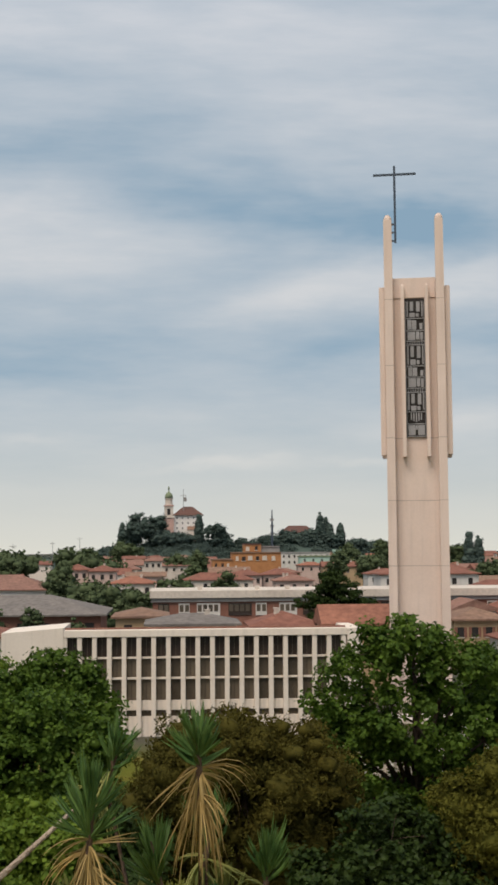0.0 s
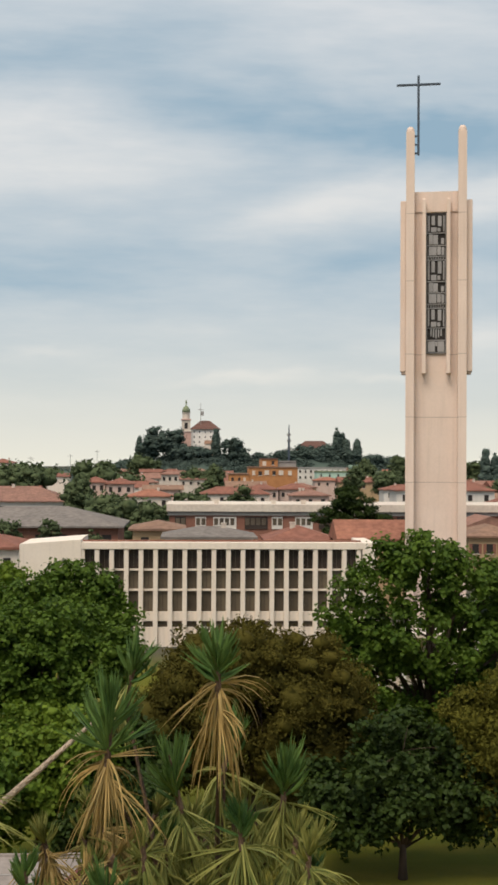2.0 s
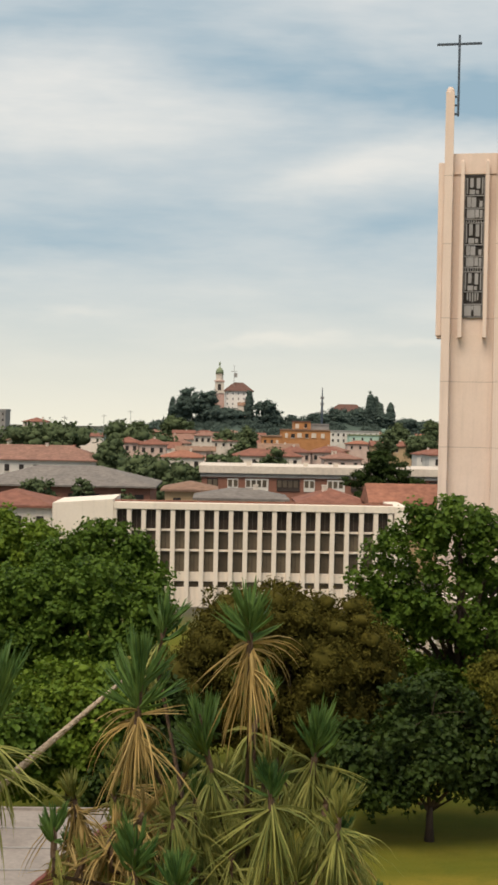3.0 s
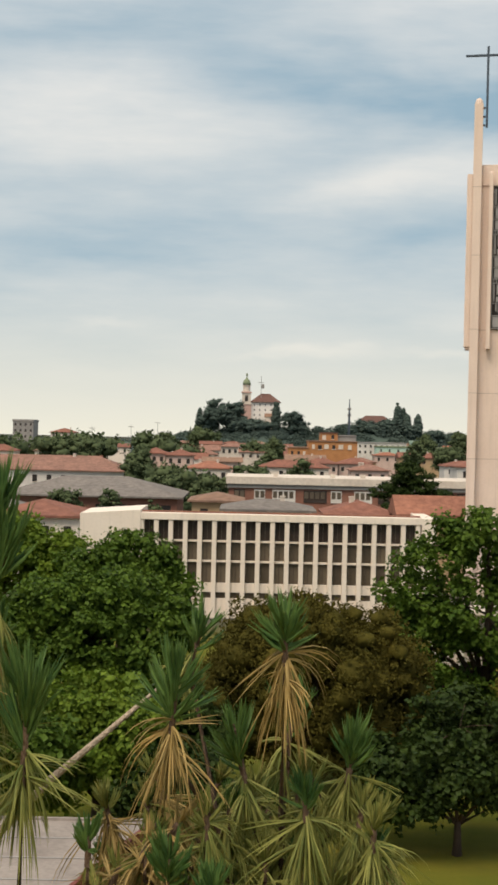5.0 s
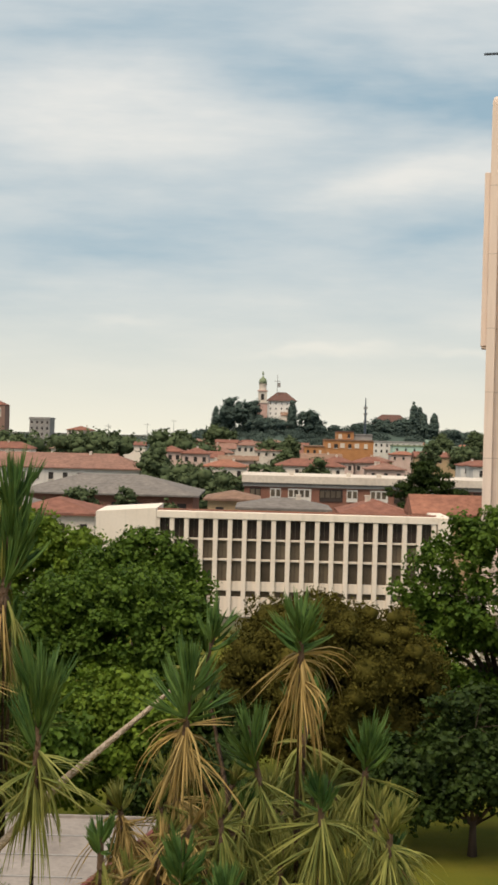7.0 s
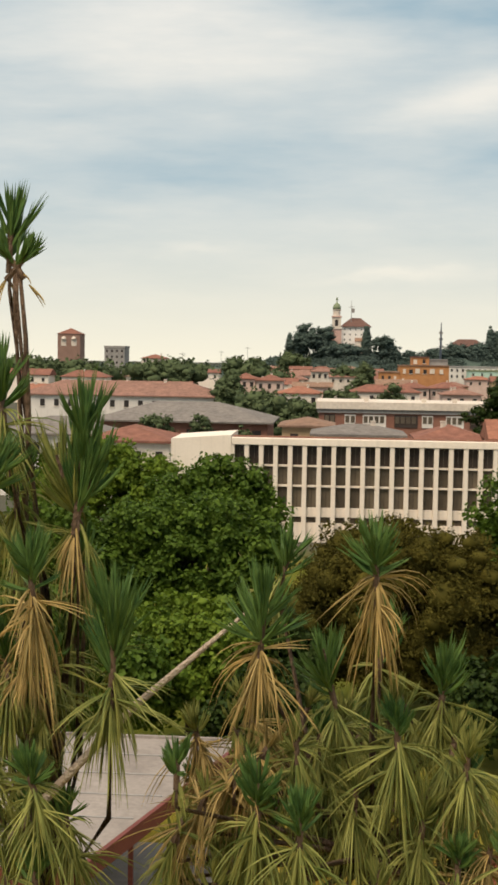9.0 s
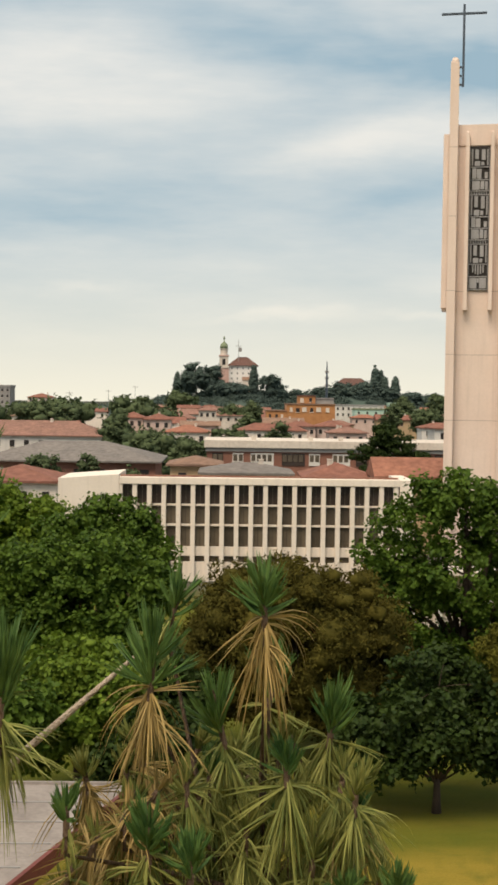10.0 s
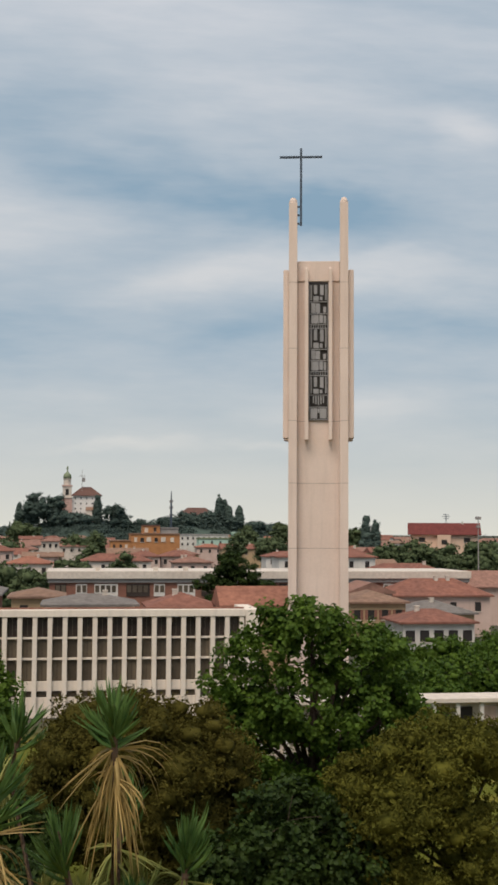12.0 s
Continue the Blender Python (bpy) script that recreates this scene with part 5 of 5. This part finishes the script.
def shoot(pine, rng, place, top, spread, skirt, mats, count=90, hang=110, side_tufts=0):
    """One shoot: an upright brush of young needles over a hanging skirt of old ones. place: foot of the brush; top: its tip."""
    foot, tip = np.array(place, float), np.array(top, float)
    axis = tip - foot
    length = np.linalg.norm(axis)
    axis /= length
    bm = tube(bmesh.new(), [tuple(foot - axis * 0.05), tuple(foot + axis * length * 0.3), tuple(foot + axis * length * 0.62)], [0.014, 0.012, 0.005], 6)
    part("shoot", bm, M["pinebark"], pine)
    bunches, per = int(count * 0.40), 6      # needles stand in bunches that bend up towards the light
    f = rng.random((bunches, 1))
    out = unit(np.cross(np.tile(axis, (bunches, 1)), rng.normal(size=(bunches, 3))))
    if length > 0.42:      # a long bottle-brush leader
        tilt = np.radians(rng.uniform(6, 46, (bunches, 1)))
        bases, reach = foot + axis * (length - 0.24) * f, rng.uniform(0.17, 0.30, bunches)
    else:
        tilt = np.radians(5 + spread * 1.75 * rng.random((bunches, 1)) ** 0.7 * (1.25 - 0.6 * f))
        bases, reach = foot + axis * length * 0.42 * f, np.maximum(0.12, length * rng.uniform(0.45, 0.75, bunches))
    ways = axis * np.cos(tilt) + out * np.sin(tilt)
    bend = rng.uniform(-0.85, 0.0, bunches)
    ways, bases, reach, bend = np.repeat(ways, per, 0), np.repeat(bases, per, 0), np.repeat(reach, per), np.repeat(bend, per)
    ways = ways + rng.normal(size=ways.shape) * 0.05
    v, fa = needles(rng, bases, ways, reach * rng.uniform(0.78, 1.05, len(ways)), bend, 0.0064)
    mesh_object("young_needles", v, fa, M[mats[0]], pine)
    if hang:
        bunches, per = int(hang * 0.32), 4
        f = rng.random((bunches, 1))
        out = unit(np.cross(np.tile(axis, (bunches, 1)), rng.normal(size=(bunches, 3))))
        lift = np.where(rng.random((bunches, 1)) < 0.24, rng.uniform(-0.6, 0.2, (bunches, 1)), rng.uniform(-3.0, -0.9, (bunches, 1)))
        ways, bases = unit(out * 0.85 + axis * lift), foot - axis * 0.16 * f + axis * 0.02
        reach, sag = skirt * rng.uniform(0.4, 1.05, bunches), rng.uniform(0.05, 0.9, bunches)
        ways, bases, reach, sag = np.repeat(ways, per, 0), np.repeat(bases, per, 0), np.repeat(reach, per), np.repeat(sag, per)
        n = len(ways)
        v, fa = needles(rng, bases, ways + rng.normal(size=ways.shape) * 0.09, reach * rng.uniform(0.65, 1.05, n), sag * rng.uniform(0.75, 1.25, n), 0.0040, 5)
        mesh_object("hanging_needles", v, fa, M[mats[1]], pine)


def grow(pine, rng, fork, foot, tip, spread, skirt, mats, count, hang):
    """A branch from the fork to a shoot, and the shoot."""
    x, y, z = foot
    mid = ((x + fork[0]) / 2 + rng.normal() * 0.06, (y + fork[1]) / 2 + 0.12, min(z - 0.1, (z + fork[2]) / 2 - 0.10))
    part("branch", tube(bmesh.new(), [fork, mid, (x, y, z - 0.12), (x, y, z)], [0.018, 0.012, 0.008, 0.007], 6), M["pinebark"], pine, smooth=True)
    shoot(pine, rng, foot, tip, spread, skirt, mats, count, hang)


GREEN, MIXED, DRY, FADED, LAST = ("needle", "needle_yellow"), ("needle_yellow", "needle_yellow"), ("needle", "needle_dry"), ("needle_yellow", "needle_dry"), ("needle_dry", "needle_dry")


def make_pine(label, foot, fork):
    pine = thing("long_needled_pine", label, "pine tree", (0, 0, 0), "long-needled pines")
    bm = tube(bmesh.new(), [(*foot, 0), (foot[0] * 0.9, foot[1], 6), fork], [0.16, 0.12, 0.045], 10)
    part("trunk", bm, M["pinebark"], pine, smooth=True)
    return pine


def make_right_pine():
    rng, fork = np.random.default_rng(12), (0.16, 5.0, 12.9)
    pine = make_pine("slender pine with drooping dry and green needles", (0.40, 5.6), fork)
    grow(pine, rng, fork, (-0.29, 4.7, 13.83), (-0.27, 4.7, 14.18), 34, 0.4, DRY, 110, 120)
    grow(pine, rng, fork, (0.14, 4.6, 14.13), (0.13, 4.6, 14.38), 34, 0.4, DRY, 110, 110)
    grow(pine, rng, fork, (0.24, 4.75, 13.49), (0.23, 4.75, 13.66), 30, 0.46, GREEN, 80, 150)
    grow(pine, rng, fork, (0.42, 4.9, 13.59), (0.45, 4.9, 13.87), 34, 0.34, GREEN, 90, 100)
    grow(pine, rng, fork, (-0.01, 4.95, 13.58), (-0.08, 4.95, 13.89), 34, 0.3, GREEN, 80, 90)
    grow(pine, rng, fork, (-0.28, 4.5, 13.27), (-0.28, 4.5, 13.51), 34, 0.4, GREEN, 90, 130)
    grow(pine, rng, fork, (-0.12, 4.4, 13.21), (-0.11, 4.4, 13.43), 36, 0.36, GREEN, 90, 130)
    grow(pine, rng, fork, (0.18, 5.1, 13.67), (0.23, 5.1, 13.98), 30, 0.3, GREEN, 60, 80)
    grow(pine, rng, fork, (0.66, 4.6, 13.05), (0.65, 4.6, 13.21), 34, 0.24, GREEN, 60, 60)
    grow(pine, rng, fork, (0.48, 4.7, 13.0), (0.48, 4.7, 13.15), 34, 0.24, GREEN, 60, 60)
    grow(pine, rng, fork, (-0.24, 5.3, 13.99), (-0.17, 5.3, 14.24), 40, 0.28, GREEN, 60, 60)
    grow(pine, rng, fork, (-0.57, 4.4, 13.42), (-0.57, 4.4, 13.55), 34, 0.2, GREEN, 50, 20)
    grow(pine, rng, fork, (-0.27, 4.7, 13.42), (-0.21, 4.7, 13.51), 20, 0.48, LAST, 20, 120)
    grow(pine, rng, fork, (-0.38, 4.65, 13.35), (-0.35, 4.65, 13.43), 30, 0.36, LAST, 8, 70)
    grow(pine, rng, fork, (-0.49, 4.6, 13.26), (-0.46, 4.6, 13.34), 30, 0.34, FADED, 10, 70)
    grow(pine, rng, fork, (-0.58, 4.55, 13.16), (-0.55, 4.55, 13.24), 30, 0.32, MIXED, 10, 60)
    grow(pine, rng, fork, (0.09, 4.9, 13.2), (0.1, 4.9, 13.38), 34, 0.42, MIXED, 70, 130)
    grow(pine, rng, fork, (0.35, 4.8, 13.12), (0.37, 4.8, 13.31), 34, 0.42, MIXED, 70, 130)
    grow(pine, rng, fork, (-0.03, 5.0, 13.25), (-0.04, 5.0, 13.44), 34, 0.42, MIXED, 60, 130)
    grow(pine, rng, fork, (0.17, 4.7, 12.85), (0.19, 4.7, 13.05), 34, 0.4, MIXED, 60, 130)
    grow(pine, rng, fork, (-0.45, 4.6, 12.88), (-0.43, 4.6, 13.07), 34, 0.36, MIXED, 60, 130)
    grow(pine, rng, fork, (0.41, 4.9, 12.76), (0.42, 4.9, 12.95), 34, 0.36, MIXED, 60, 130)
    grow(pine, rng, fork, (-0.2, 4.4, 12.91), (-0.18, 4.4, 13.1), 34, 0.36, MIXED, 60, 130)
    grow(pine, rng, fork, (0.54, 5.0, 13.36), (0.61, 5.0, 13.47), 34, 0.3, MIXED, 40, 90)
    # the crowded lower shoots, hung with old needles
    for k in range(38):
        x, y, z = rng.uniform(-0.62, 0.62), rng.uniform(4.7, 5.5), rng.uniform(12.75, 13.45)
        grow(pine, rng, fork, (x, y, z), (x + rng.normal() * 0.05, y, z + rng.uniform(0.12, 0.2)), 34, rng.uniform(0.3, 0.45), (MIXED, GREEN, MIXED, FADED)[k % 4], 40, 130)


def make_left_pine():
    rng, fork = np.random.default_rng(13), (-1.20, 5.0, 12.6)
    pine = make_pine("tall pine with upright brushes of needles", (-1.5, 5.4), fork)
    grow(pine, rng, fork, (-0.81, 4.4, 13.78), (-0.79, 4.4, 14.22), 26, 0.40, GREEN, 120, 130)
    grow(pine, rng, fork, (-0.99, 4.6, 14.31), (-0.93, 4.6, 14.93), 26, 0.34, DRY, 130, 40)
    grow(pine, rng, fork, (-0.99, 4.62, 14.33), (-1.12, 4.62, 14.70), 20, 0.3, MIXED, 70, 20)
    grow(pine, rng, fork, (-0.98, 4.6, 14.34), (-0.86, 4.6, 14.70), 20, 0.3, GREEN, 70, 20)
    grow(pine, rng, fork, (-1.08, 4.3, 14.1), (-1.1, 4.3, 14.34), 36, 0.42, DRY, 90, 120)
    grow(pine, rng, fork, (-1.05, 4.2, 13.43), (-1.09, 4.2, 13.57), 36, 0.36, GREEN, 80, 120)
    grow(pine, rng, fork, (-1.30, 4.8, 15.30), (-1.28, 4.8, 15.64), 22, 0.22, DRY, 60, 6)
    grow(pine, rng, fork, (-1.28, 4.8, 15.26), (-1.17, 4.8, 15.39), 18, 0.18, DRY, 60, 8)
    grow(pine, rng, fork, (-1.27, 4.8, 15.27), (-1.38, 4.8, 15.42), 22, 0.18, DRY, 60, 8)
    grow(pine, rng, fork, (-1.27, 4.6, 14.73), (-1.3, 4.6, 15.01), 34, 0.36, GREEN, 90, 90)
    grow(pine, rng, fork, (-1.28, 4.4, 14.42), (-1.22, 4.4, 14.7), 34, 0.36, GREEN, 90, 90)
    grow(pine, rng, fork, (-1.08, 5.0, 13.78), (-1.06, 5.0, 14.05), 34, 0.36, GREEN, 80, 80)
    grow(pine, rng, fork, (-1.25, 4.6, 13.75), (-1.28, 4.6, 14.01), 34, 0.46, GREEN, 90, 120)
    grow(pine, rng, fork, (-1.27, 4.8, 14.37), (-1.29, 4.8, 14.64), 34, 0.4, GREEN, 80, 90)
    grow(pine, rng, fork, (-1.04, 4.2, 13.08), (-1.04, 4.2, 13.26), 34, 0.36, GREEN, 80, 90)
    grow(pine, rng, fork, (-1.27, 4.3, 13.52), (-1.29, 4.3, 13.72), 34, 0.46, GREEN, 80, 120)
    # more shoots filling the crown on its far side
    for k in range(13):
        x, y, z = rng.uniform(-1.6, -0.95), rng.uniform(4.6, 5.3), rng.uniform(13.2, 14.3)
        grow(pine, rng, fork, (x, y, z), (x + rng.normal() * 0.05, y, z + rng.uniform(0.14, 0.26)), 36, rng.uniform(0.3, 0.45), (MIXED, GREEN, FADED)[k % 3], 55, 90)
    # low shoots that hang over the pavilion
    for k in range(4):
        x, y, z = rng.uniform(-1.2, -0.9), rng.uniform(4.3, 4.9), rng.uniform(12.85, 13.4)
        grow(pine, rng, fork, (x, y, z), (x + rng.normal() * 0.04, y, z + rng.uniform(0.14, 0.2)), 36, rng.uniform(0.3, 0.42), (MIXED, GREEN)[k % 2], 60, 130)
    part("bare_branch", tube(bmesh.new(), [(-1.22, 4.5, 13.12), (-0.77, 4.7, 13.59), (-0.36, 4.85, 13.93)], [0.019, 0.016, 0.008], 7), M["twig"], pine, "bare pale branch", smooth=True)
    part("leader", tube(bmesh.new(), [(-1.27, 4.9, 14.09), (-1.235, 4.85, 14.67), (-1.24, 4.82, 15.0), (-1.265, 4.8, 15.32)], [0.016, 0.012, 0.010, 0.007], 8), M["pinebark"], pine, smooth=True)


make_right_pine()
make_left_pine()
